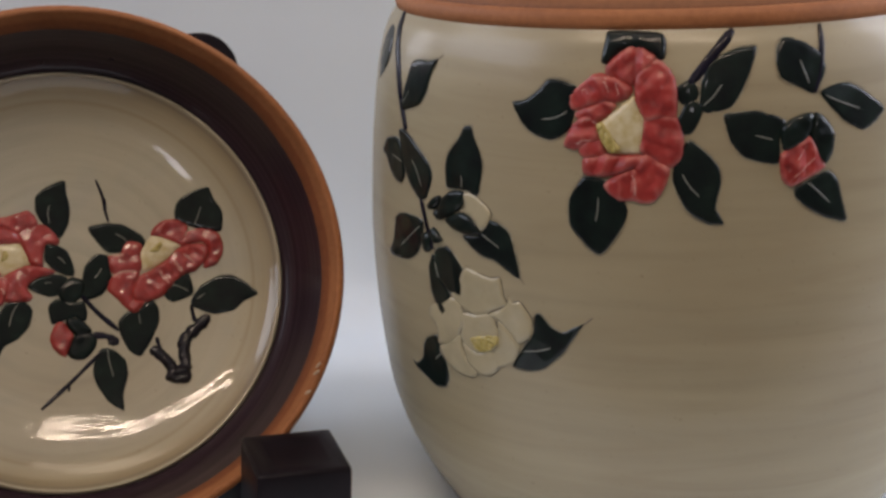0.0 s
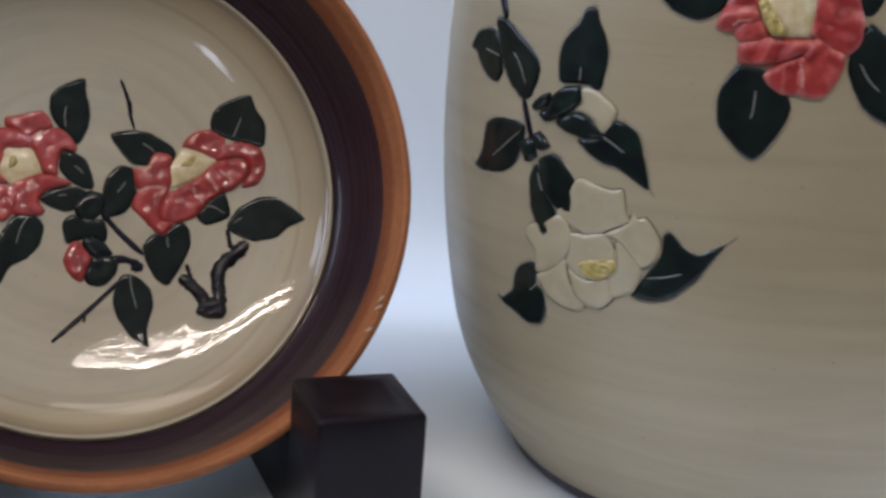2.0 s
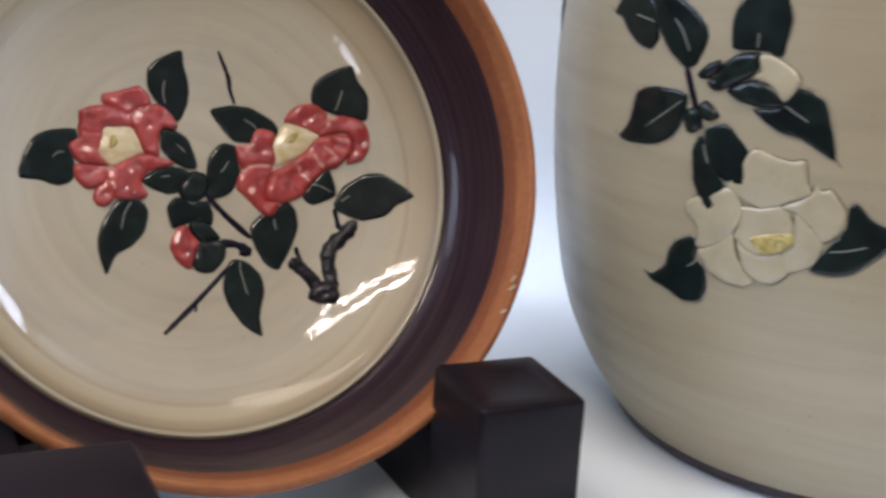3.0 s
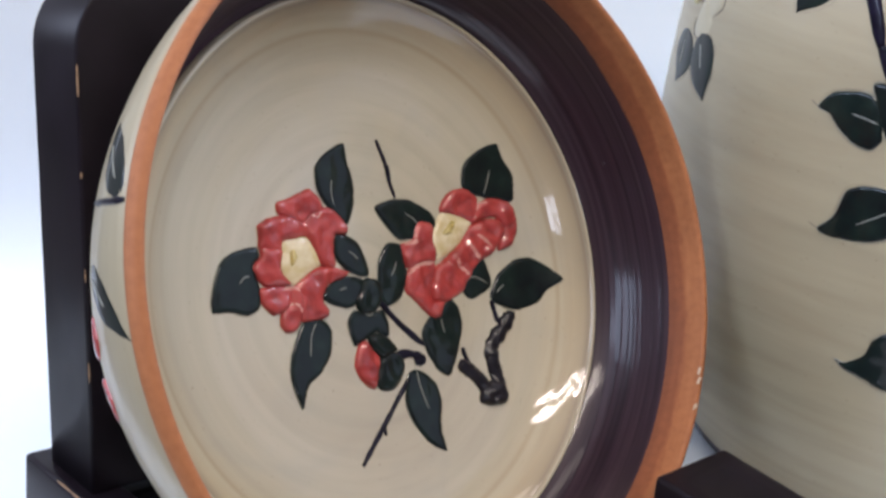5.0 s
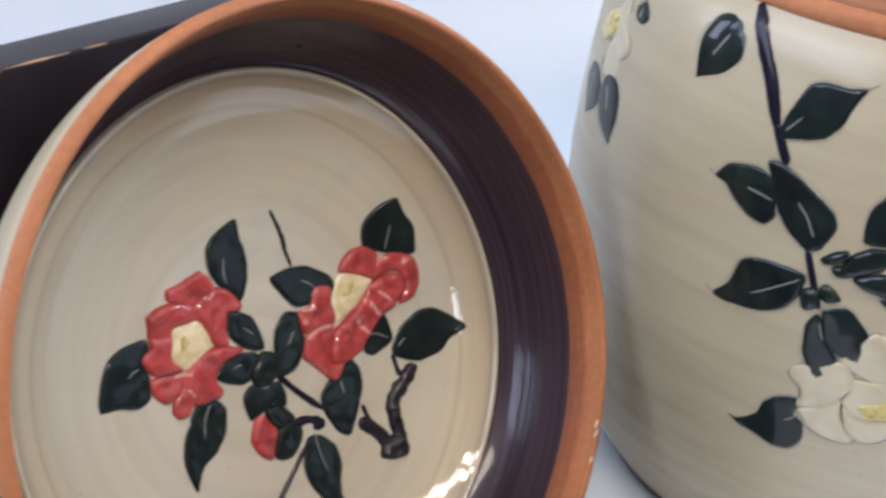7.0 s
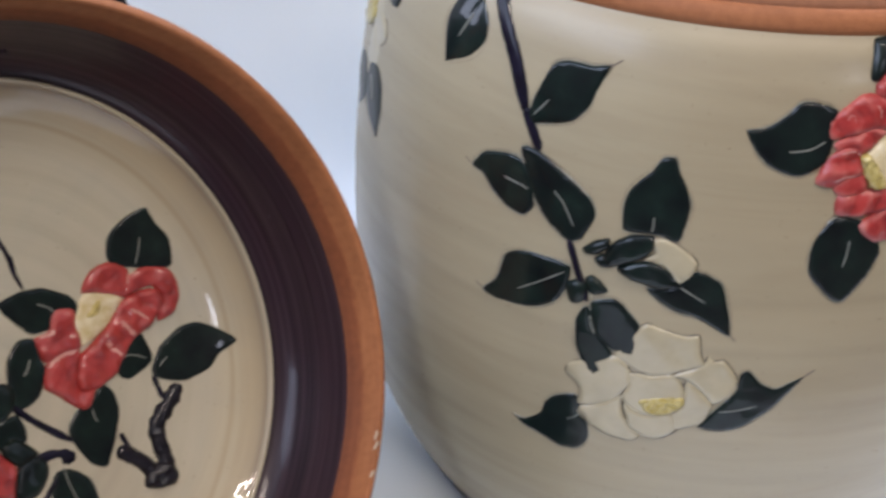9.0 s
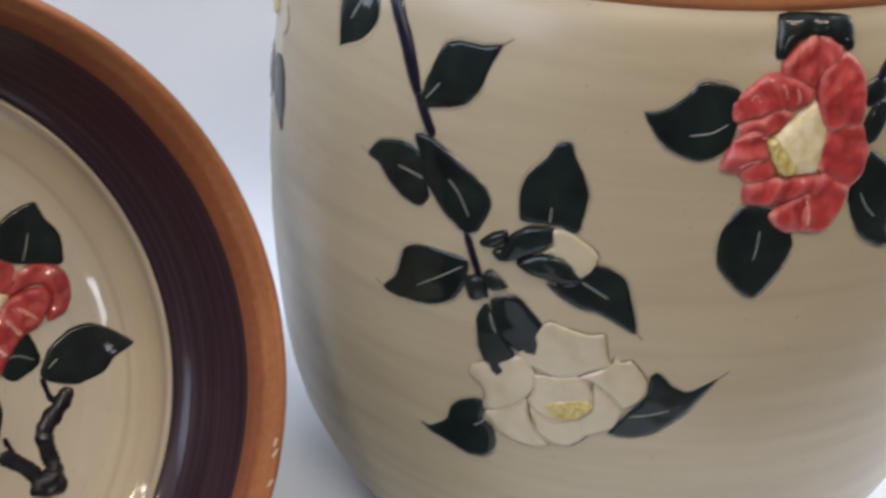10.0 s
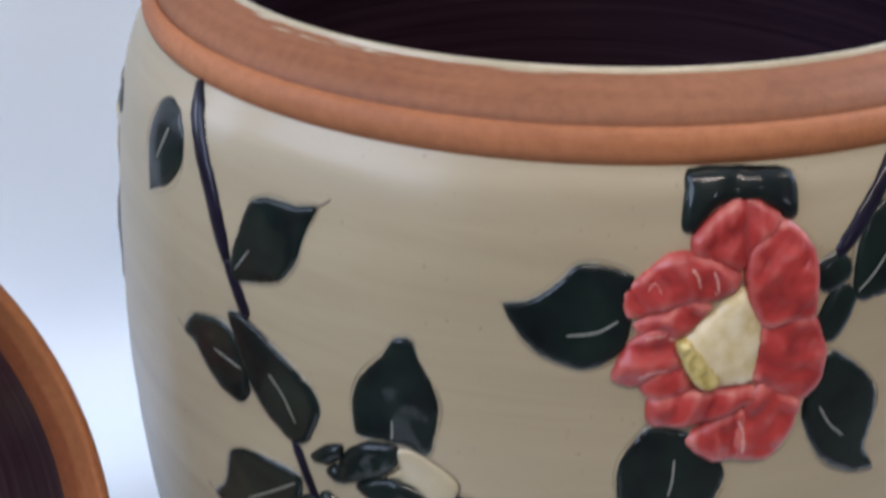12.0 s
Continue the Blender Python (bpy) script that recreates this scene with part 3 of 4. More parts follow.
def ovate(t):
    if t < 0.42:
        return 0.55 * math.sqrt(max(0.0, 1 - ((0.42 - t) / 0.42) ** 2.2))
    return 0.55 * max(0.0, 1 - ((t - 0.42) / 0.58) ** 1.85) ** 1.12


def rounded(t):
    return 0.5 * max(0.0, 1 - abs(2 * t - 1) ** 3.6) ** 0.45


def line_round(skin, x0, y0, x1, y1, width, bend, outline, parent, gap, span=(0.04, 0.97), broad=0.28, material=None, hook=0.0):
    """The thin line cut into the clay along one or both flanks of a piece."""
    a, b = Vector((x0, y0)), Vector((x1, y1))
    axis = b - a
    side = Vector((-axis.y, axis.x)).normalized()
    for s in (-1, 1):
        pts = []
        for i in range(15):
            t = span[0] + (span[1] - span[0]) * i / 14
            pts.append(tuple(a + axis * (t * 1.04) + side * (bend * 4 * t * (1 - t) + hook * max(0.0, t - 0.6) ** 2 * 6.2 + s * (outline(t) * width + gap + 0.25 * noise.noise((t * 4, x0, s))))))
        part("incised_line", ribbon(skin, pts, broad, 0.00020 * broad / 0.28, 3), material or INCISED, parent)


def leaf(skin, x0, y0, x1, y1, width, bend, hook=None):
    k = BIAS[skin]
    hook = width * (random.uniform(-0.15, 0.15) if hook is None else hook)

    def rise(t, s):
        body = (1 - s ** 4) ** 0.7
        crease = 0.35 * math.exp(-(s * 7) ** 2) * (1 - t)
        return k * (0.0011 * body * (0.55 + 0.45 * math.sin(math.pi * min(1, t * 1.2))) - 0.0005 * crease) - 0.0002

    ob = part("leaf", cushion(skin, x0, y0, x1, y1, width, bend, ovate, rise, 0.05, hook), GREEN, OWNER[skin])
    a, b = Vector((x0, y0)), Vector((x1, y1))
    axis = b - a
    side = Vector((-axis.y, axis.x)).normalized()
    t0 = random.uniform(0.16, 0.24)
    t1 = t0 + random.uniform(0.30, 0.42)
    pts = [tuple(a + axis * t + side * (bend * 4 * t * (1 - t) + 0.6 * (t - t0))) for t in (t0, (t0 + t1) / 2, t1)]
    part("vein", ribbon(lambda x, y, h: skin(x, y, h + k * 0.00082), pts, 0.75, 0.00034, 4), VEIN, ob, "scratched pale vein with its glint painted in")
    if skin is j:
        line_round(skin, x0, y0, x1, y1, width, bend, ovate, ob, 0.14, broad=0.24, hook=hook)
    return ob


def sepal(skin, x0, y0, x1, y1, width, bend):
    return part("sepal", cushion(skin, x0, y0, x1, y1, width, bend, rounded, lambda t, s: 0.0012 * (1 - s ** 4) ** 0.6 * math.sin(math.pi * (0.08 + 0.84 * t)) ** 0.5 - 0.0002, 0.06, 0, 14, 8), GREEN, OWNER[skin])


def petal(skin, x0, y0, x1, y1, width, bend):
    a, q = Vector((x0, y0)), Vector((x1, y1))
    side = Vector((y0 - y1, x1 - x0)).normalized() * width * 0.62
    pts = [a + (q - a) * t + side * (s * rounded(min(0.97, max(0.03, t))) * 1.9) for t, s in ((0.0, 0.5), (0.3, 1), (0.7, 1), (1.0, 0.5), (1.0, -0.5), (0.7, -1), (0.3, -1), (0.0, -0.5))]
    return petal_shape(skin, [tuple(p) for p in pts])


def pale(skin, x0, y0, x1, y1, width, bend, lift=0.0):
    mine = count * 1.9
    ob = part("petal", cushion(skin, x0, y0, x1, y1, width, bend, spade_back, lambda t, s: 0.0009 * (1 - s ** 6) ** 0.5 * (0.3 + 0.7 * t) * (1 + 0.3 * noise.noise((t * 3, s * 2, mine))) * min(1.0, 6 * (1 - t)) - 0.0002 + lift * math.sin(math.pi * t), 0.15, 0, 18, 12), PALE, OWNER[skin], "cream glazed relief petal with a cut outline")
    line_round(lambda x, y, h: skin(x, y, h + 0.6 * lift), x0, y0, x1, y1, width, bend, spade_back, ob, 0.10, (0.25, 0.985), 0.5, CUT)
    return ob


def spade_back(t):
    return 0.5 * ((0.15 + 0.85 * t) ** 0.6) * (max(0.0, 1 - t ** 5) ** 0.5) / 0.80


def anther(skin, x0, y0, x1, y1, width, bend):
    return part("stamen", cushion(skin, x0, y0, x1, y1, width, bend, rounded, lambda t, s: 0.0016 * (1 - s ** 4) ** 0.6 * (1 + 0.4 * noise.noise((t * 14, s * 5, 1.0))) * math.sin(math.pi * (0.08 + 0.84 * t)) ** 0.5, 0.2, 0, 20, 12), YELLOW, OWNER[skin], "dotted yellow stamens")


def twig(skin, points, width):
    return part("twig", ribbon(skin, points, width, 0.0009, 6, 0.14 if skin is j else 0.35), TWIG, OWNER[skin])


def branch(skin, points, width):
    return part("branch", ribbon(skin, points, width, 0.0020, 8, 0.4), BRANCH, OWNER[skin], "knobbly dark branch in relief")


STREAK = Nodes("thin_glaze_streak", (0.54, 0.25, 0.21), 0.4, coat=0.3).m


# ---- relief ----
# dish
leaf_shape(d, [(-11.2, 37.9), (-8.1, 41.4), (-2.7, 44), (1.1, 44.8), (1.5, 40), (2.7, 32), (1.3, 25.2), (-2.4, 19.9), (-7.6, 24.7), (-11.2, 31.2)], [(-5.7, 34.2), (-6.6, 30.5), (-6.2, 26.3)])
leaf_shape(d, [(10.1, 23.7), (17.1, 25.4), (24.8, 24.4), (32.2, 20), (33.9, 16), (31.4, 12.8), (26.5, 12.1), (18.3, 12.6), (13.9, 17)], [(21.5, 20.6), (24.5, 18.7), (26.1, 16.9)])
leaf_shape(d, [(47.6, 27.1), (49, 33.3), (54.4, 37.3), (62.4, 39.3), (64.6, 33.6), (67.9, 28.1), (67, 19.5), (58.9, 21.1), (50.9, 23.9)], [(58.9, 30.7), (57.4, 26.6), (55.7, 23.1)])
leaf_shape(d, [(52.2, -11.8), (56.6, -5), (64.6, -1.1), (70.7, -1.4), (76.8, -5.8), (80.5, -10.6), (74.4, -13.2), (70, -16.8), (62.3, -17.9), (55.7, -15.3)], [(54.6, -10.6), (56.4, -9.4), (58, -8.6)])
leaf_shape(d, [(42.3, -5.3), (47.8, 0.1), (51.6, 1.5), (53.2, -4.3), (52.3, -8.5), (44.6, -11), (41.3, -8.4)], [(43.3, -3.9), (46.9, -4.1), (51.3, -6.7)])
leaf_shape(d, [(6.6, 2.1), (8.5, 7.8), (12.7, 11.6), (17.9, 10.6), (18, 4.9), (18.4, 0.7), (14.3, -5.7), (8.5, -7.5), (5.9, -4.4)], [(14.7, 5.5), (12.8, 2.8), (11.6, 1.6)])
leaf_shape(d, [(-56.3, 0.9), (-54.4, 8.2), (-50.9, 13.7), (-45.7, 16.5), (-37.5, 16.9), (-37, 13.4), (-39.4, 11.4), (-38.3, 5.4), (-39.5, -0.2), (-44.2, -1.9), (-49.9, 0)], [(-45.3, 7.5), (-43.5, 8.9), (-41.5, 9.1)])
leaf_shape(d, [(-25.5, -8), (-21.2, -7.1), (-17.2, -8), (-15.1, -11.9), (-16.9, -18.2), (-21.3, -23.1), (-26.6, -25.7), (-30.4, -32.2), (-32.3, -26.7), (-32.5, -20.8), (-30.3, -14.8)], [(-20.5, -8.2), (-23, -12), (-24.6, -17.6)])
sepal_shape(d, [(-3.8, -3.8), (1.4, 2.1), (6.8, -0), (6.5, -4.5), (3.1, -8.3), (-2.1, -8.2)])
twig(d, [(14.3, 45.1), (16.7, 37.9), (17.5, 31.7), (18.8, 26.2)], 1.4)
twig(d, [(17.4, 36.8), (17.6, 33.7), (17.3, 31.2)], 1.7)
# dish bud
petal_shape(d, [(-7.1, -21.6), (-5.1, -18), (-2.6, -17.7), (0.8, -23), (-0.4, -26.6), (-2.4, -31.5), (-5.9, -29), (-7.8, -24.6)])
sepal_shape(d, [(-1, -15.8), (3.6, -15.6), (7.9, -19.6), (8.6, -22.1), (2.8, -23.2), (-1, -19.3)])
sepal_shape(d, [(-0, -26.7), (2, -23.3), (8, -22.6), (10.8, -25.6), (9.4, -29.8), (5.5, -33.4), (0.5, -33), (-1.3, -30.2)])
leaf_shape(d, [(-7.8, -9.4), (-4.4, -7), (0.9, -8.9), (6, -8.7), (7.4, -13.6), (6.2, -17.2), (2.1, -14.9), (-1.5, -16), (-6.7, -17.6), (-8.1, -13.1)], [(-1.4, -8.3), (0.5, -9.3), (2.3, -8.5)])
leaf_shape(d, [(22.1, -16.4), (25.8, -13.9), (30.6, -12.3), (34.7, -9.8), (37.5, -13.1), (37.8, -18.7), (35.1, -24.9), (31.4, -30.8), (28.5, -33.8), (24.3, -31), (21.4, -24.9), (20.5, -19.3)], [(29.4, -15.4), (29.3, -17.7), (29.7, -19.8)])
leaf_shape(d, [(15, -29.6), (18.8, -31.6), (22.2, -35.8), (22.9, -41.4), (20.4, -50.1), (20.2, -56.7), (14.7, -53.1), (10.6, -46.6), (8.8, -40.2), (9.8, -34.5), (11.8, -30.4)], [(15.2, -28.7), (15.4, -34.7), (16.9, -42.4)])
branch(d, [(59, -18.3), (54.8, -22.6), (48.5, -27.8), (47.4, -33.4), (47.5, -39), (46.5, -43.7)], 5.4)
branch(d, [(33.4, -30.8), (37.7, -34.5), (41.1, -38.8), (42.8, -43.7)], 5.0)
knob(d, [(38.7, -44.7), (40.9, -40.8), (44.5, -39.3), (48.7, -40.7), (49.6, -44.5), (47.8, -47.3), (42.4, -46.9)])
twig(d, [(52.1, -12.9), (52.5, -16.8), (53.1, -20.8)], 1.9)
twig(d, [(36.2, -26.2), (36.7, -28.7), (37.6, -31.8)], 1.7)
# dish twigs
twig(d, [(12.7, -30.8), (-1.2, -43.5), (-13.3, -53.8)], 1.7)
twig(d, [(-2.0, -43.8), (-1.6, -45.0), (-1.9, -47.0)], 1.2)
twig(d, [(4.7, -4.7), (11.6, -13.4), (20.3, -22.2)], 2.29)
twig(d, [(7.3, -23.9), (13.9, -24.0), (19.1, -26.9), (15.5, -27.2)], 3.00)
# dish left camellia
petal_shape(d, [(-26.6, 29.2), (-23.1, 29.7), (-18.8, 30.7), (-15.7, 31.8), (-13.2, 30.3), (-11.4, 26.7), (-13.2, 24.7), (-16.6, 23.6), (-19.6, 22.5), (-22.7, 24.4), (-26.9, 26.2)])
petal_shape(d, [(-11.3, 25.5), (-7.9, 24.7), (-4.9, 21.8), (-2.8, 18.3), (-4.6, 16.6), (-8.4, 17.3), (-9.5, 13.8), (-9.6, 8.7), (-11.5, 8), (-14.7, 9.7), (-16.2, 14), (-18.1, 18.3), (-19.7, 21.9), (-15.8, 24)])
petal_shape(d, [(-34.9, 23), (-31, 24.5), (-26.8, 24.8), (-22.8, 24.1), (-19.8, 21.7), (-18.4, 18.3), (-22.6, 18), (-27.4, 18.1), (-28.7, 15.3), (-32.1, 15.4), (-35.6, 16.6), (-35.1, 20.3)])
petal_shape(d, [(-35.6, 16.4), (-32, 15.9), (-28.7, 14.7), (-30.5, 9.6), (-27.4, 5.1), (-32.9, 5.2), (-36.7, 6.3), (-39, 9.7), (-38.8, 12.1), (-36.2, 13.5)])
petal_shape(d, [(-25, 3.7), (-21.1, 6), (-16.6, 7.6), (-11.6, 7.4), (-5.6, 5.3), (-6.6, 3.8), (-13.5, 2.1), (-16.6, -0.6), (-14.6, -4.7), (-16.8, -6.8), (-24.5, -6.7), (-25.6, -4.2), (-24.2, -0.6)])
petal_shape(d, [(-37.7, 4.6), (-33, 4.4), (-28.4, 3.6), (-27.7, 0.7), (-30.3, -2), (-34.6, -2.9), (-37.4, -0.1), (-38.2, 2.5)])
petal_shape(d, [(-28.5, 3.1), (-25.2, 2.9), (-24.2, -0.6), (-25.5, -5.3), (-28.3, -8.6), (-31.1, -8.7), (-32.6, -6.4), (-31.2, -2.9), (-28.8, -1.3)])
heart_shape(d, [(-27.8, 17.9), (-22.6, 18), (-18.2, 17.7), (-15.9, 13.9), (-14.8, 9.2), (-18.8, 7.2), (-24.2, 4.4), (-26.8, 5), (-30.5, 9.6), (-29, 14.3)])
stamen_shape(d, [(-26.1, 13.7), (-24.4, 14.6), (-23.6, 12.6), (-24.9, 10.7), (-26.4, 10.4)])
streak(d, [(-15.8, 24.3), (-13.9, 23.4), (-12.1, 24.8)], 1.0)
streak(d, [(-30.8, 3.6), (-27, 3.6), (-24.6, 2.3)], 1.0)
streak(d, [(-28.7, -1), (-26.8, -1.7), (-25.9, -4.1)], 1.0)
leaf_shape(d, [(-7.8, 16.9), (-3.9, 16.5), (0.6, 13.6), (2.5, 8.6), (2.9, 3.3), (-1.5, 3.6), (-6, 6.8), (-8.7, 10.8)], [(-3.5, 11.5), (-1.7, 10), (-0.5, 8.6)])
leaf_shape(d, [(-16.2, -0.7), (-11.2, 2.8), (-5.9, 3.7), (-1, 2.6), (1.4, 0.1), (-2.5, -4.3), (-7.2, -5.6), (-12.6, -3.8)], [(-9.6, 0.1), (-8.1, 0.4), (-6.6, 0.4)])
# dish right camellia
petal_shape(d, [(37.4, 19.6), (39.3, 23), (43, 25.2), (47.7, 25.4), (52.1, 22.2), (51.4, 18.5), (49.5, 14.5), (46.9, 15.9), (43.2, 17.7)])
petal_shape(d, [(50.2, 16.5), (53.2, 19.5), (58.3, 20.8), (64.2, 18.9), (66.9, 14.6), (66.5, 8.9), (63.6, 4.9), (58.8, 3.9), (58.9, 6.4), (60.7, 11.2), (58.7, 14.1), (52.2, 14), (49.8, 14.1)])
petal_shape(d, [(24.6, 15.2), (27.7, 16.7), (32.1, 15), (31.1, 9.7), (31.5, 6), (30.2, 3.8), (25, 4.2), (19.6, 3.4), (18.4, 8.5), (18.4, 10.9), (23.3, 11.2)])
petal_shape(d, [(19.1, 1.1), (22.3, 3.2), (29.7, 3.3), (30.5, 1.3), (27.9, -3.1), (27.2, -7.8), (31.7, -9.4), (29.1, -13.8), (26.3, -14.1), (23.3, -10.9), (20.1, -6.9), (17.2, -3.9)])
petal_shape(d, [(27.6, -4.3), (30.9, 1.2), (36.3, 3.8), (42.8, 7.6), (46.9, 11.8), (51.3, 13.8), (57.9, 13.9), (60.8, 11.8), (60, 7.5), (54.9, 2.7), (47.9, 0.3), (43.6, -3.9), (40.3, -7.6), (33.3, -9.8), (27.9, -8.6)], 1.25)
heart_shape(d, [(32, 12.6), (36.9, 18.8), (43.2, 17.7), (47.6, 15.1), (48.9, 13.6), (45.8, 10.7), (40.9, 6.7), (33, 3.8), (31.3, 5.4), (31.1, 9.7)])
stamen_shape(d, [(35.5, 12.3), (39.5, 15.7), (41.1, 14.8), (39.1, 11.8), (36.3, 11.5)])
streak(d, [(39.2, 3.3), (40.4, 0.5), (43, -2.8)], 1.6)
streak(d, [(45.6, 7.3), (47.1, 4.9), (48.6, 1.7)], 1.6)
streak(d, [(49.9, 10), (52.2, 7.7), (54.6, 5.3)], 1.3)
streak(d, [(19.2, 1.4), (23.2, 3.3), (29.7, 3.3)], 1.5)
streak(d, [(19.3, 11), (22.5, 11), (24.1, 11)], 1.6)
streak(d, [(51.3, 17.9), (52.5, 20.2), (55.8, 20.3)], 1.0)
# jar, white camellia spray
leaf_shape(j, [(-135.6, 180.3), (-134.8, 186.5), (-132.5, 193.4), (-130.3, 197.9), (-125.1, 199.8), (-118.8, 199.9), (-113.5, 201.0), (-115.6, 195.8), (-117.7, 189.3), (-121.6, 184.3), (-127.6, 182.1)], [(-133.8, 182.9), (-131.7, 185.6), (-129.7, 188.2)], (0.85, 0.5))
leaf_shape(j, [(-152.5, 161.3), (-148.5, 166.7), (-141.2, 168.7), (-136.1, 168.6), (-131.8, 164.4), (-129.9, 156.2), (-132.8, 152.5), (-138.4, 153.3), (-144.1, 156.6), (-147.8, 159.9)], [(-140.5, 162.0), (-136.4, 161.6), (-131.8, 160.9)], (-0.95, 0.3))
leaf_shape(j, [(-136.2, 171.6), (-132.9, 173.0), (-127.1, 171.3), (-119.2, 167.2), (-112.8, 163.0), (-111.0, 158.2), (-113.9, 150.8), (-118.1, 149.2), (-123.9, 152.7), (-129.2, 158.2), (-132.8, 164.9)], [(-123.7, 162.9), (-120.2, 159.6), (-116.7, 154.0)])
leaf_shape(j, [(-102.1, 156.9), (-103.0, 164.4), (-101.1, 169.9), (-97.1, 174.6), (-94.4, 179.1), (-91.0, 179.6), (-89.3, 175.9), (-86.5, 170.8), (-85.2, 165.1), (-86.9, 156.1), (-91.7, 156.9), (-96.4, 156.9)], [(-94.3, 161.9), (-94.2, 159.4), (-94.3, 157.7)])
leaf_shape(j, [(-143.6, 123.0), (-139.1, 128.4), (-136.6, 137.8), (-131.0, 140.8), (-123.5, 141.5), (-116.2, 140.7), (-116.4, 134.0), (-119.5, 128.1), (-125.7, 124.1), (-133.5, 122.3), (-139.7, 121.7)], [(-131.3, 128.2), (-124.6, 133.2), (-117.3, 138.9)], (-0.95, 0.2))
leaf_shape(j, [(-93.3, 139.9), (-86.6, 140.8), (-83.8, 143.4), (-81.2, 147.3), (-76.3, 146.3), (-72.4, 142.8), (-68.5, 128.8), (-72.7, 129.8), (-78.6, 133.2), (-84.3, 134.2), (-89.3, 136.6)], [(-84.1, 142.1), (-80.2, 140.0), (-76.9, 138.2)], (0.5, -0.85))
sepal_shape(j, [(-112.8, 148.0), (-109.6, 151.0), (-105.8, 152.6), (-105.8, 149.9), (-108.4, 147.4), (-111.7, 146.7)])
sepal_shape(j, [(-109.1, 145.5), (-107.1, 147.3), (-105.4, 146.5), (-103.9, 144.6), (-106.7, 143.6)])
pale_petal(j, [(-95.4, 148.3), (-92.5, 151.1), (-93.5, 155.2), (-89.2, 155.6), (-83.3, 152.7), (-80.7, 149.7), (-81.8, 145.9), (-85.3, 142.8), (-88.1, 146.6), (-92.2, 148.2)])
sepal_shape(j, [(-106.7, 147.0), (-104.0, 152.1), (-99.5, 155.3), (-93.5, 156.1), (-93.5, 151.8), (-96.2, 148.7), (-102.3, 145.0), (-105.2, 144.7)])
sepal_shape(j, [(-102.2, 144.1), (-98.4, 146.8), (-93.0, 148.3), (-88.1, 146.6), (-84.5, 142.9), (-86.7, 141.2), (-93.0, 140.9), (-98.7, 141.9)])
sepal_shape(j, [(-116.5, 134.9), (-113.3, 137.4), (-110.5, 135.9), (-110.9, 131.0), (-114.4, 129.9)])
sepal_shape(j, [(-110.8, 138.7), (-108.4, 139.8), (-104.2, 136.3), (-107.9, 134.3), (-110.1, 135.5)])
twig(j, [(-117.5, 149.3), (-114.1, 141.3), (-109.7, 131.4)], 2.4)
twig(j, [(-157.2, 214.2), (-149.1, 203.7), (-142.9, 195.1), (-136.9, 183.1)], 4.8)
twig(j, [(-136.9, 183.8), (-134.1, 179.0), (-130.4, 173.2)], 3.4)
leaf(j, -160.4, 207.9, -171.8, 188.0, 17.0, 0.6, 0.1)
# jar white camellia
pale_petal(j, [(-91.5, 128.1), (-86.6, 127.0), (-80.5, 126.1), (-76.8, 126.7), (-75.5, 120.6), (-74.0, 117.1), (-79.3, 114.5), (-83.7, 112.0), (-89.0, 110.7), (-95.4, 112.6), (-99.4, 115.6), (-95.6, 123.6)])
pale_petal(j, [(-112.0, 108.5), (-113.0, 104.6), (-109.1, 101.2), (-108.3, 97.4), (-109.3, 94.0), (-103.6, 95.1), (-97.7, 99.7), (-94.1, 106.2), (-94.6, 110.9), (-98.6, 114.9), (-104.3, 112.6)])
pale_petal(j, [(-108.0, 92.9), (-103.6, 95.1), (-97.7, 99.7), (-96.0, 100.7), (-95.3, 96.0), (-92.8, 90.6), (-88.7, 87.1), (-91.9, 84.5), (-97.8, 84.8), (-103.8, 86.8), (-106.2, 90.0)])
pale_petal(j, [(-82.2, 111.9), (-74.2, 116.8), (-73.3, 120.2), (-71.4, 118.4), (-68.5, 119.0), (-64.5, 114.0), (-63.9, 110.3), (-65.5, 106.3), (-69.4, 103.4), (-73.8, 108.0), (-78.4, 111.0)])
pale_petal(j, [(-78.0, 110.2), (-73.8, 107.6), (-69.5, 102.9), (-70.4, 98.8), (-71.8, 95.6), (-78.5, 92.2), (-80.9, 97.7), (-78.0, 101.4)])
pale_petal(j, [(-95.2, 99.9), (-92.0, 96.9), (-87.2, 95.7), (-80.9, 97.7), (-78.5, 92.2), (-82.3, 87.8), (-87.9, 87.3), (-92.8, 90.6)])
pale_petal(j, [(-94.1, 109.9), (-89.0, 110.3), (-82.9, 112.0), (-79.8, 109.8), (-78.2, 106.3), (-78.4, 101.3), (-81.0, 98.2), (-87.2, 95.7), (-92.0, 96.9), (-95.7, 100.4), (-94.1, 105.3)])
anthers(j, [(-90.5, 100.9), (-85.8, 103.1), (-78.8, 104.6), (-78.0, 101.4), (-82.5, 97.4), (-87.3, 96.8)])
leaf_shape(j, [(-72.1, 94.0), (-68.9, 99.9), (-63.4, 108.4), (-63.0, 114.5), (-60.6, 115.7), (-57.0, 111.7), (-52.6, 110.1), (-49.0, 112.0), (-44.7, 114.2), (-48.7, 108.2), (-52.6, 102.3), (-59.7, 95.5), (-65.6, 93.4)], [(-67.4, 100.7), (-62.3, 101.7), (-56.9, 103.6)], (0.8, 0.6))
leaf_shape(j, [(-129.4, 80.5), (-125.7, 80.2), (-120.3, 85.0), (-119.1, 89.8), (-116.1, 93.7), (-110.1, 96.7), (-108.0, 93.5), (-108.9, 89.9), (-105.4, 87.2), (-104.6, 81.1), (-107.5, 76.1), (-113.1, 74.6), (-119.7, 76.6), (-125.8, 77.9)], [(-111.3, 86.8), (-109.4, 88.2), (-108.1, 89.8)])
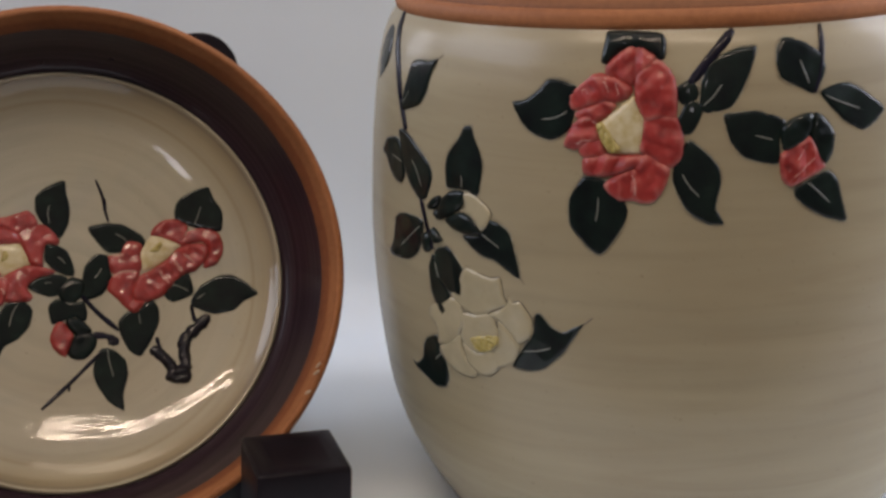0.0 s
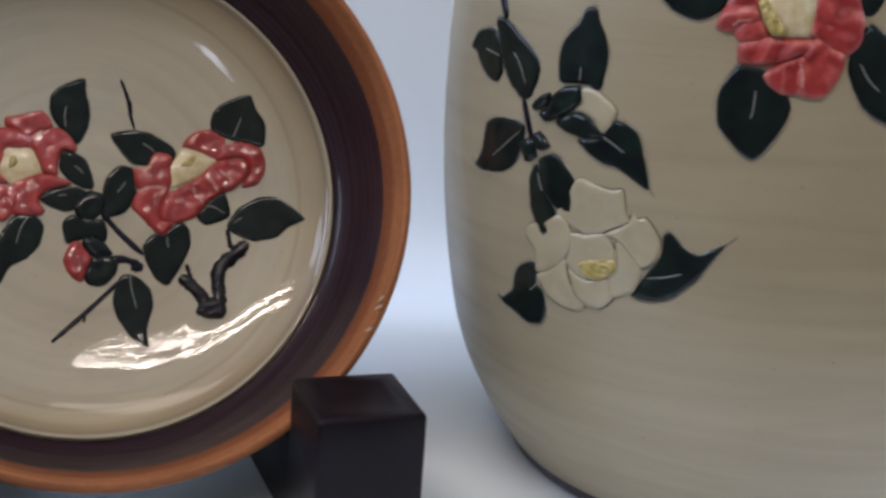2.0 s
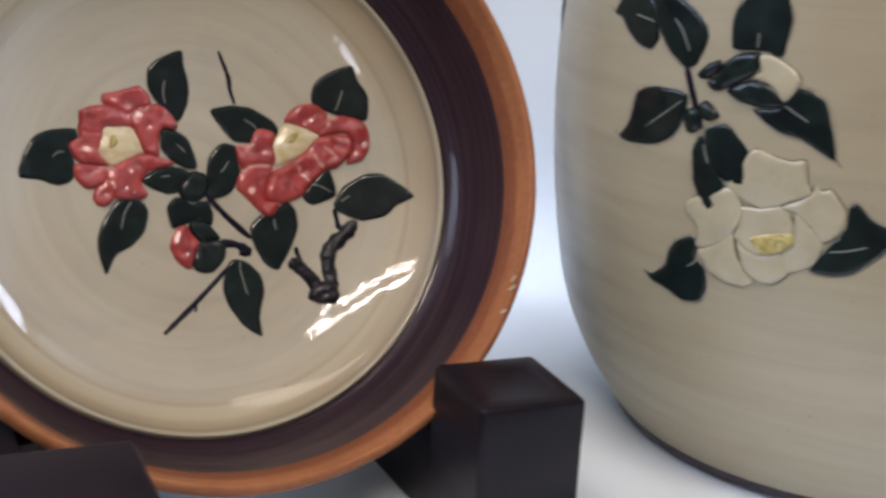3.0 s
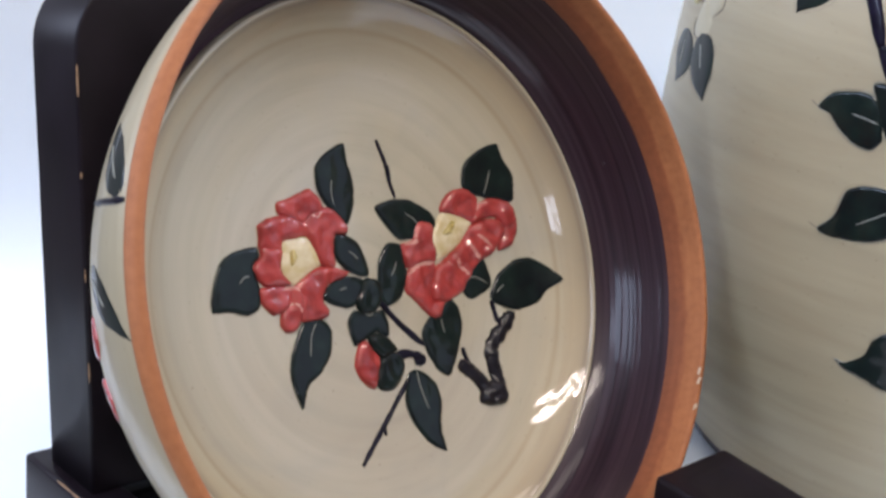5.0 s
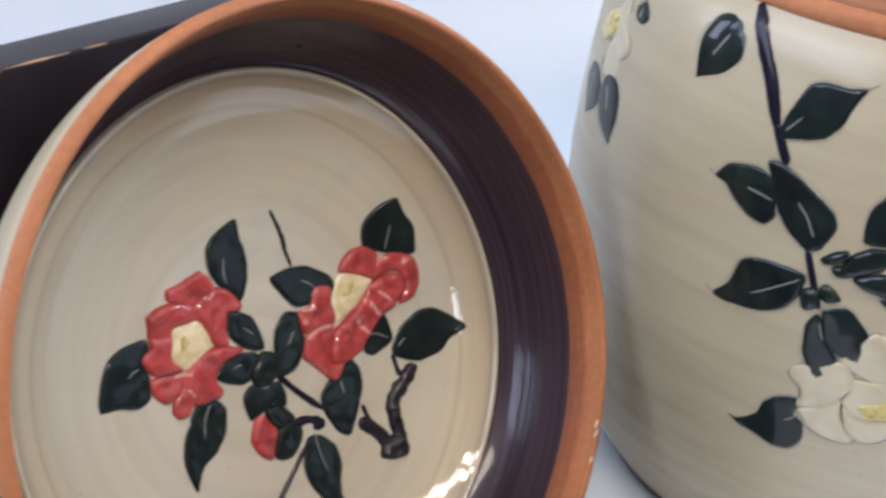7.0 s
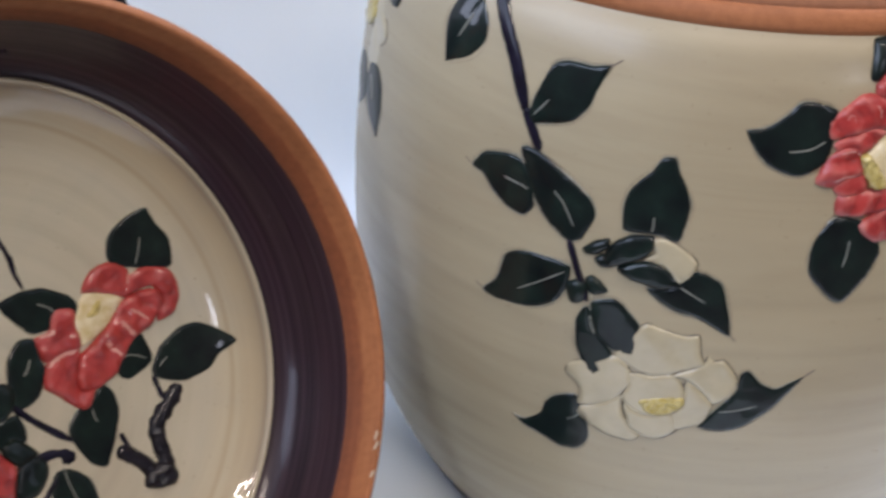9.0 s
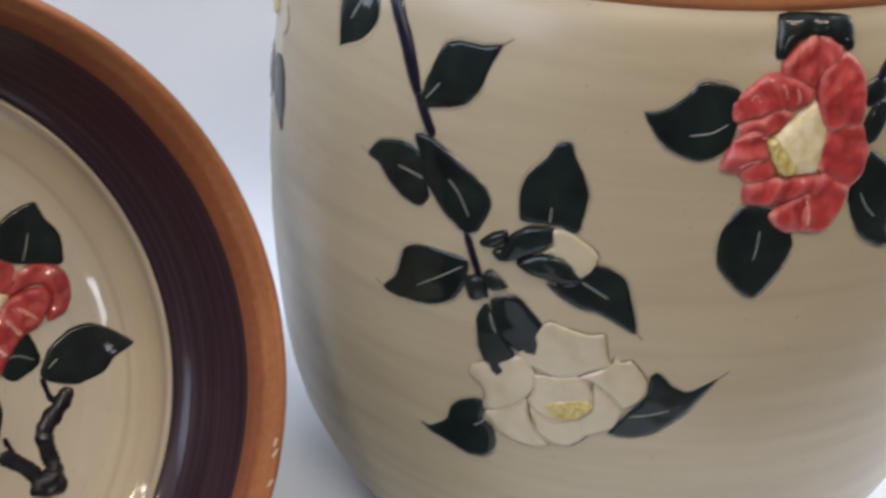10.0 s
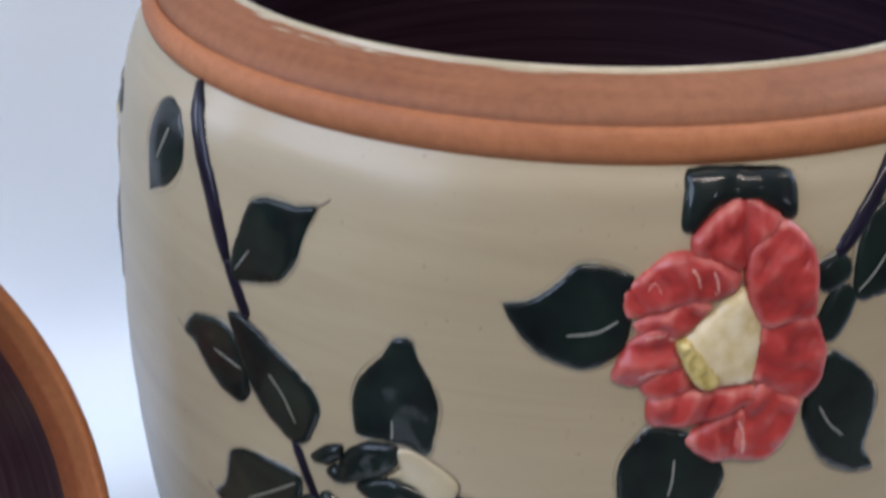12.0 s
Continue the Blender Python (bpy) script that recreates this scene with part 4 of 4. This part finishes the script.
leaf_shape(j, [(-112.1, 123.9), (-110.0, 129.1), (-107.9, 127.9), (-106.5, 122.9), (-100.7, 116.1), (-101.8, 110.6), (-104.3, 106.3), (-107.7, 108.6), (-111.1, 114.9)], [(-108.3, 126.9), (-107.3, 123.6), (-106.1, 121.3)])
leaf_shape(j, [(-108.0, 131.5), (-101.5, 133.9), (-96.6, 130.3), (-92.6, 125.2), (-89.3, 119.6), (-91.5, 116.4), (-95.4, 116.7), (-100.2, 117.1), (-105.3, 120.6), (-107.0, 124.6), (-107.9, 127.9)], [(-104.8, 119.4), (-103.2, 117.7), (-101.1, 116.6)])
# jar red camellia
sepal_shape(j, [(-39.0, 213.7), (-31.3, 213.9), (-20.3, 213.3), (-18.3, 210.7), (-18.4, 206.3), (-20.5, 205.2), (-26.9, 208.5), (-33.5, 207.9), (-38.1, 204.0), (-40.5, 204.8), (-40.0, 209.8)])
petal_shape(j, [(-38.2, 203.1), (-35.1, 206.0), (-31.0, 208.4), (-26.9, 208.5), (-22.1, 205.6), (-23.8, 202.4), (-27.1, 200.6), (-29.8, 197.4), (-34.9, 199.3), (-38.0, 200.4)])
petal_shape(j, [(-22.2, 204.7), (-18.9, 203.4), (-15.6, 199.4), (-14.6, 193.7), (-14.9, 187.0), (-19.8, 186.7), (-24.7, 186.4), (-27.4, 191.2), (-28.2, 196.9), (-27.0, 200.9)])
petal_shape(j, [(-24.7, 186.4), (-19.9, 187.1), (-14.8, 186.6), (-12.5, 180.7), (-12.9, 173.9), (-16.9, 170.5), (-22.9, 174.2), (-26.2, 176.0), (-25.4, 181.3)])
petal_shape(j, [(-24.2, 174.4), (-20.4, 172.0), (-16.8, 169.7), (-18.5, 163.5), (-22.2, 158.9), (-27.9, 159.5), (-28.9, 162.1), (-28.3, 167.7), (-26.7, 171.6)])
petal_shape(j, [(-37.7, 164.2), (-33.4, 167.3), (-28.1, 169.3), (-27.3, 165.2), (-27.9, 159.9), (-32.6, 159.5), (-35.9, 161.4)])
petal_shape(j, [(-45.3, 169.3), (-44.5, 173.2), (-37.8, 174.1), (-30.8, 174.1), (-26.1, 174.1), (-26.7, 170.8), (-32.8, 168.5), (-37.2, 167.5), (-44.0, 167.3)])
petal_shape(j, [(-46.9, 175.4), (-44.1, 178.5), (-39.7, 179.9), (-37.9, 175.2), (-39.3, 173.4), (-44.5, 173.2)])
petal_shape(j, [(-52.2, 177.3), (-49.7, 183.0), (-46.9, 185.5), (-42.5, 187.3), (-40.2, 185.9), (-41.1, 182.9), (-40.4, 179.5), (-45.5, 177.0), (-49.2, 175.9)])
petal_shape(j, [(-48.5, 187.4), (-46.3, 188.9), (-39.2, 191.8), (-35.2, 190.2), (-38.7, 186.5), (-41.6, 184.7), (-46.9, 185.5)])
petal_shape(j, [(-50.8, 193.3), (-47.0, 196.8), (-42.6, 199.9), (-38.0, 199.9), (-31.9, 197.8), (-29.8, 195.6), (-31.6, 192.8), (-36.0, 191.6), (-42.1, 190.7), (-49.3, 188.9)])
heart_shape(j, [(-41.2, 183.6), (-34.3, 189.3), (-29.2, 193.4), (-26.5, 189.5), (-25.0, 185.8), (-25.4, 179.8), (-26.2, 175.3), (-30.1, 174.8), (-36.3, 175.2), (-39.6, 179.1)])
stamen_shape(j, [(-41.2, 183.6), (-38.6, 184.6), (-33.5, 178.1), (-33.3, 175.4), (-36.7, 175.2), (-39.2, 178.8)])
streak(j, [(-46.8, 194.3), (-45.8, 195.5), (-44.5, 193.6)], 0.7)
streak(j, [(-39.1, 198.1), (-38.0, 196.7), (-37.4, 194.2)], 0.7)
streak(j, [(-48.1, 177.0), (-45.6, 178.8), (-42.6, 179.1)], 0.7)
streak(j, [(-35.0, 197.3), (-34.1, 195.2), (-34.3, 193.0)], 0.7)
streak(j, [(-28.7, 167.8), (-27.7, 165.2), (-27.6, 161.1)], 0.7)
streak(j, [(-46.8, 185.2), (-43.9, 185.6), (-40.8, 184.4)], 0.7)
leaf_shape(j, [(-73.1, 190.1), (-68.6, 190.8), (-63.7, 193.9), (-59.6, 198.0), (-53.7, 197.8), (-49.5, 196.2), (-49.7, 193.3), (-49.6, 187.4), (-51.1, 182.2), (-55.3, 179.2), (-59.6, 178.6), (-65.7, 180.9), (-69.7, 184.4), (-72.2, 187.9)], [(-61.2, 184.9), (-55.8, 185.8), (-51.8, 188.1)])
leaf_shape(j, [(-44.0, 166.4), (-34.2, 163.8), (-30.2, 155.6), (-33.2, 147.6), (-38.8, 140.4), (-43.9, 142.9), (-49.6, 149.8), (-50.1, 157.9), (-47.7, 163.0)], [(-40.0, 159.7), (-40.1, 155.3), (-40.7, 151.6)])
sepal(j, -14.2, 192.6, -7.3, 196.5, 7.3, 0.0)
sepal(j, -7.3, 191.7, -12.6, 181.2, 7.5, 0.0)
# jar red bud spray
petal_shape(j, [(21.2, 171.4), (22.6, 173.7), (30.8, 178.0), (33.9, 172.8), (36.5, 168.0), (31.4, 165.6), (25.1, 162.8), (21.9, 165.5)])
streak(j, [(24.1, 164.6), (27.7, 167.6), (32.4, 171.3)], 0.5)
streak(j, [(26.1, 171.0), (28.8, 174.0), (30.7, 175.6)], 0.5)
sepal_shape(j, [(21.3, 177.9), (22.2, 182.8), (27.2, 185.3), (32.8, 186.0), (31.8, 180.3), (28.8, 176.5), (22.5, 174.5)])
sepal_shape(j, [(32.2, 181.2), (33.7, 185.9), (37.5, 184.0), (40.8, 178.8), (40.2, 173.0), (37.6, 169.1), (34.8, 171.1), (31.6, 176.3)])
leaf_shape(j, [(26.2, 161.4), (30.4, 163.6), (38.0, 166.2), (41.9, 162.8), (43.5, 157.5), (45.6, 148.7), (38.2, 150.5), (31.5, 154.2), (26.9, 158.0)], [(30.5, 163.2), (34.2, 159.9), (38.6, 155.8)])
leaf_shape(j, [(1.7, 186.8), (6.9, 187.7), (13.9, 187.7), (22.6, 184.3), (20.8, 178.7), (20.2, 170.6), (12.9, 171.6), (7.7, 173.9), (3.8, 179.0)], [(12.1, 180.1), (15.1, 179.2), (18.1, 178.3)])
leaf_shape(j, [(21.2, 206.3), (24.2, 210.2), (31.1, 208.9), (37.6, 204.8), (38.5, 200.1), (36.1, 195.4), (33.3, 192.5), (27.5, 195.3), (22.2, 198.0), (20.7, 202.0)], [(29.1, 203.1), (30.2, 199.9), (31.7, 195.8)])
leaf_shape(j, [(36.2, 192.2), (41.0, 194.2), (47.2, 194.5), (54.3, 191.3), (62.6, 185.1), (58.4, 180.9), (52.8, 178.7), (46.5, 181.8), (40.5, 187.0)], [(37.6, 191.4), (43.5, 188.8), (51.8, 185.7)])
leaf_shape(j, [(-6.4, 189.8), (-5.7, 197.9), (-2.7, 203.7), (4.6, 207.3), (13.3, 208.1), (11.3, 201.7), (7.7, 194.9), (3.7, 189.6), (-3.5, 188.2)], [(-5.5, 190.3), (-2.3, 193.0), (0.9, 196.9)])
leaf_shape(j, [(-15.5, 168.0), (-10.7, 178.6), (-4.9, 175.2), (0.0, 169.4), (0.3, 163.6), (-1.0, 156.9), (1.5, 151.3), (-4.6, 152.0), (-11.3, 157.2)], [(-12.2, 168.0), (-9.7, 163.8), (-6.5, 160.6)])
twig(j, [(-10.1, 197.3), (-2.0, 206.0), (6.0, 213.6)], 3.40)
twig(j, [(34.0, 192.5), (37.2, 201.5), (40.0, 213.8)], 2.30)
# jar far white camellia
leaf(j, -219.1, 168.8, -209.3, 146.1, 18.5, 0.8)
leaf(j, -207.6, 191.8, -207.2, 199.7, 9.9, 0.0)
pale(j, -217.6, 184.0, -227.1, 190.7, 23.5, 0.0)
pale(j, -219.6, 176.0, -214.8, 187.1, 18.0, 0.0)
pale(j, -214.0, 171.0, -227.1, 175.0, 16.3, 0.0)
anther(j, -227.6, 179.0, -233.1, 186.9, 16.9, 0.0)
leaf(j, -233.9, 166.8, -234.1, 146.1, 21.9, 0.0)
# bowl outside
leaf(o, -198.0, -8.0, -224.0, -26.0, 13.0, 2.0)
leaf(o, -184.0, -35.0, -164.2, -5.0, 10.0, -0.4)
twig(o, [(-200.6, -32.0), (-197.5, -15.0), (-196.4, -6.0)], 1.80)
petal(o, -170.0, -36.0, -160.0, -42.0, 9.0, 0.0)
petal(o, -153.0, -38.0, -141.0, -42.0, 9.0, 0.0)

# ---- the stand: x along its width, y towards its front ----
stand = tagged(new("plate_stand"), "black lacquered wooden plate stand with worn edges and upright back", "plate stand")
stand.matrix_world = STAND = Matrix(((0.93277, -0.35454, 0.06515, -0.2471), (0.34755, 0.93247, 0.09850, -0.0673), (-0.09567, -0.06924, 0.99300, 0.0157), (0, 0, 0, 1)))


def stand_block(name, x0, x1, front0, front1, z0, z1, label="", bevel=0.0016, slope=0.0, dent=0.0):
    bm = block(x0, x1, -front1, -front0, z0, z1, bevel)
    for w in bm.verts:
        if w.co.z > z1 - 0.006:
            w.co.z += slope * ((w.co.y + front1) / (front1 - front0) - 1)
        elif w.co.z < 0.003:
            # the stand leans back a little: its underside is cut level with the table
            w.co.z -= (STAND @ w.co).z / STAND[2][2]
    if dent:
        # a shallow pit worn into the top
        top = max((f for f in bm.faces if f.normal.z > 0.9), key=lambda f: f.calc_area())
        bmesh.ops.inset_region(bm, faces=[top], thickness=dent)
        bmesh.ops.inset_region(bm, faces=[top], thickness=0.0030, depth=-0.0008)
    return part(name, bm, LACQUER, stand, label)


for x0, x1, front, top in ((-0.083, -0.041, 0.050, 0.0350), (0.060, 0.092, 0.031, 0.0415)):
    stand_block("runner", x0 if x0 < 0 else x0 + 0.001, x1 if x0 > 0 else x1 - 0.027, -0.106, front, 0.0, 0.0295 if x0 < 0 else 0.0200)
    stand_block("stop_block", x0, x1 + (0.005 if x0 > 0 else 0.0), front - 0.0004, front + 0.034, 0.0, top, "short black block that stops the bowl", 0.0018, 0.004, 0.0062 if x0 > 0 else 0.0)
stand_block("crossbar", -0.0682, 0.0732, -0.106, -0.080, 0.0, 0.0200)


def back_panel():
    """An upright board with rounded top corners."""
    x0, x1, h, r, k = -0.0785, 0.0830, 0.151, 0.020, 0.019
    line = [(x0, 0.0), (x1, 0.0)]
    line += [(x1 - r + r * math.cos(a), h - r + r * math.sin(a)) for a in (math.pi / 2 * i / 8 for i in range(9))]
    line += [(x0 + r - r * math.sin(a), h - r + r * math.cos(a)) for a in (math.pi / 2 * i / 8 for i in range(9))]
    bm = bmesh.new()
    f = bm.faces.new([bm.verts.new((x, 0.0, z * (1 + k / h * (x - x0) / (x1 - x0)))) for x, z in line])
    g = bmesh.ops.extrude_face_region(bm, geom=[f])
    bmesh.ops.translate(bm, verts=[w for w in g["geom"] if isinstance(w, bmesh.types.BMVert)], vec=(0, 0.027, 0))
    sharp = [e for e in bm.edges if abs(e.verts[0].co.y - e.verts[1].co.y) < 1e-6]
    bmesh.ops.bevel(bm, geom=sharp, offset=0.0013, segments=3, profile=0.6, affect="EDGES")
    bmesh.ops.transform(bm, verts=bm.verts, matrix=Matrix.Translation((0, 0.070, 0.0294)) @ Matrix.Rotation(radians(-6), 4, "X"))
    return bm


part("back_panel", back_panel(), LACQUER, stand, "upright black panel with rounded top corners")


def chip(p, q, w, owner, material=None):
    """A worn sliver from p to q in the owner's own space."""
    p, q = Vector(p), Vector(q)
    bm = bmesh.new()
    rows = []
    axis = (q - p)
    side = axis.orthogonal().normalized()
    up = axis.cross(side).normalized()
    for i in range(13):
        t = i / 12
        c = p + axis * t
        r = w * math.sin(math.pi * (0.03 + 0.94 * t)) ** 0.6 * (0.7 + 0.6 * noise.noise((t * 7, p.x * 900, p.z * 900)))
        rows.append([bm.verts.new(c + (side * math.cos(a) + up * math.sin(a)) * max(r, 0.00005)) for a in (math.pi * k / 3 for k in range(6))])
    for a, b in zip(rows, rows[1:]):
        for k in range(6):
            bm.faces.new((a[k], a[(k + 1) % 6], b[(k + 1) % 6], b[k]))
    bm.faces.new(rows[0])
    bm.faces.new(rows[-1])
    return part("worn_edge", bm, material or BARE, owner)


def on_panel(x, z):
    q = Matrix.Translation((0, 0.070, 0.0294)) @ Matrix.Rotation(radians(-6), 4, "X")
    return tuple(q @ Vector((x, 0.0003, z)))


for x0, z0, x1, z1, w in ((-0.060, 0.1530, -0.040, 0.1553, 0.0005), (-0.036, 0.1558, -0.028, 0.1567, 0.0004), (-0.068, 0.1495, -0.061, 0.1526, 0.0005), (-0.0782, 0.118, -0.0782, 0.127, 0.0004), (-0.0782, 0.095, -0.0782, 0.097, 0.0004), (-0.0782, 0.065, -0.0782, 0.069, 0.0004), (-0.0782, 0.035, -0.0782, 0.041, 0.0005)):
    chip(on_panel(x0, z0), on_panel(x1, z1), w, stand)
chip((-0.0826, -0.030, 0.0291), (-0.0826, 0.055, 0.0291), 0.00035, stand)
chip((-0.0826, 0.060, 0.0291), (-0.0826, 0.085, 0.0291), 0.0006, stand)

# pale slivers over the clay beside the jar's lip
for a0, a1, r, w in ((-1.28, -1.08, 0.0975, 0.0006), (-1.06, -0.86, 0.0982, 0.0005), (-0.94, -0.72, 0.0972, 0.0004), (-0.66, -0.52, 0.0975, 0.0004), (-1.18, -1.0, 0.0990, 0.0004)):
    sliver = chip((r * math.sin(a0), -r * math.cos(a0), 0.2262 - (r - 0.0967) * 0.13), (r * math.sin(a1), -r * math.cos(a1), 0.2262 - (r - 0.0967) * 0.13), w, jar, PALE)
    sliver.name = "pale_sliver"

WORN = Nodes("scuffed_clay", (0.52, 0.40, 0.29), 0.7).m
# pale scuffs on the bowl's clay rim
for a, r0, r1 in ((1.05, 0.1036, 0.1056), (0.965, 0.1040, 0.1060), (1.08, 0.1034, 0.1046)):
    mark = chip((r0 * math.sin(a), -r0 * math.cos(a), -0.0001), (r1 * math.sin(a + 0.03), -r1 * math.cos(a + 0.03), -0.0006), 0.0008, bowl, WORN)
    mark.matrix_parent_inverse = LEAN
    mark.name = "scuff"


def blob(a, r, z, size):
    """A small run of brown glaze that has set on the bowl's inner wall."""
    bm = bmesh.new()
    bmesh.ops.create_icosphere(bm, subdivisions=2, radius=size)
    for w in bm.verts:
        w.co *= 1 + 0.35 * noise.noise(w.co * 600 + Vector((a, a, a)))
    bmesh.ops.transform(bm, verts=bm.verts, matrix=Matrix.Translation((r * math.sin(a), -r * math.cos(a), z)) @ Matrix.Diagonal((1.3, 1.3, 0.8, 1)))
    ob = part("glaze_blob", bm, BROWN, bowl)
    ob.matrix_parent_inverse = LEAN
    return ob


for a, r, z, size in ((2.92, 0.0962, -0.0285, 0.0010), (-3.06, 0.0935, -0.0325, 0.0008), (2.45, 0.0985, -0.0238, 0.0007), (1.85, 0.0975, -0.0255, 0.0006)):
    blob(a, r, z, size)
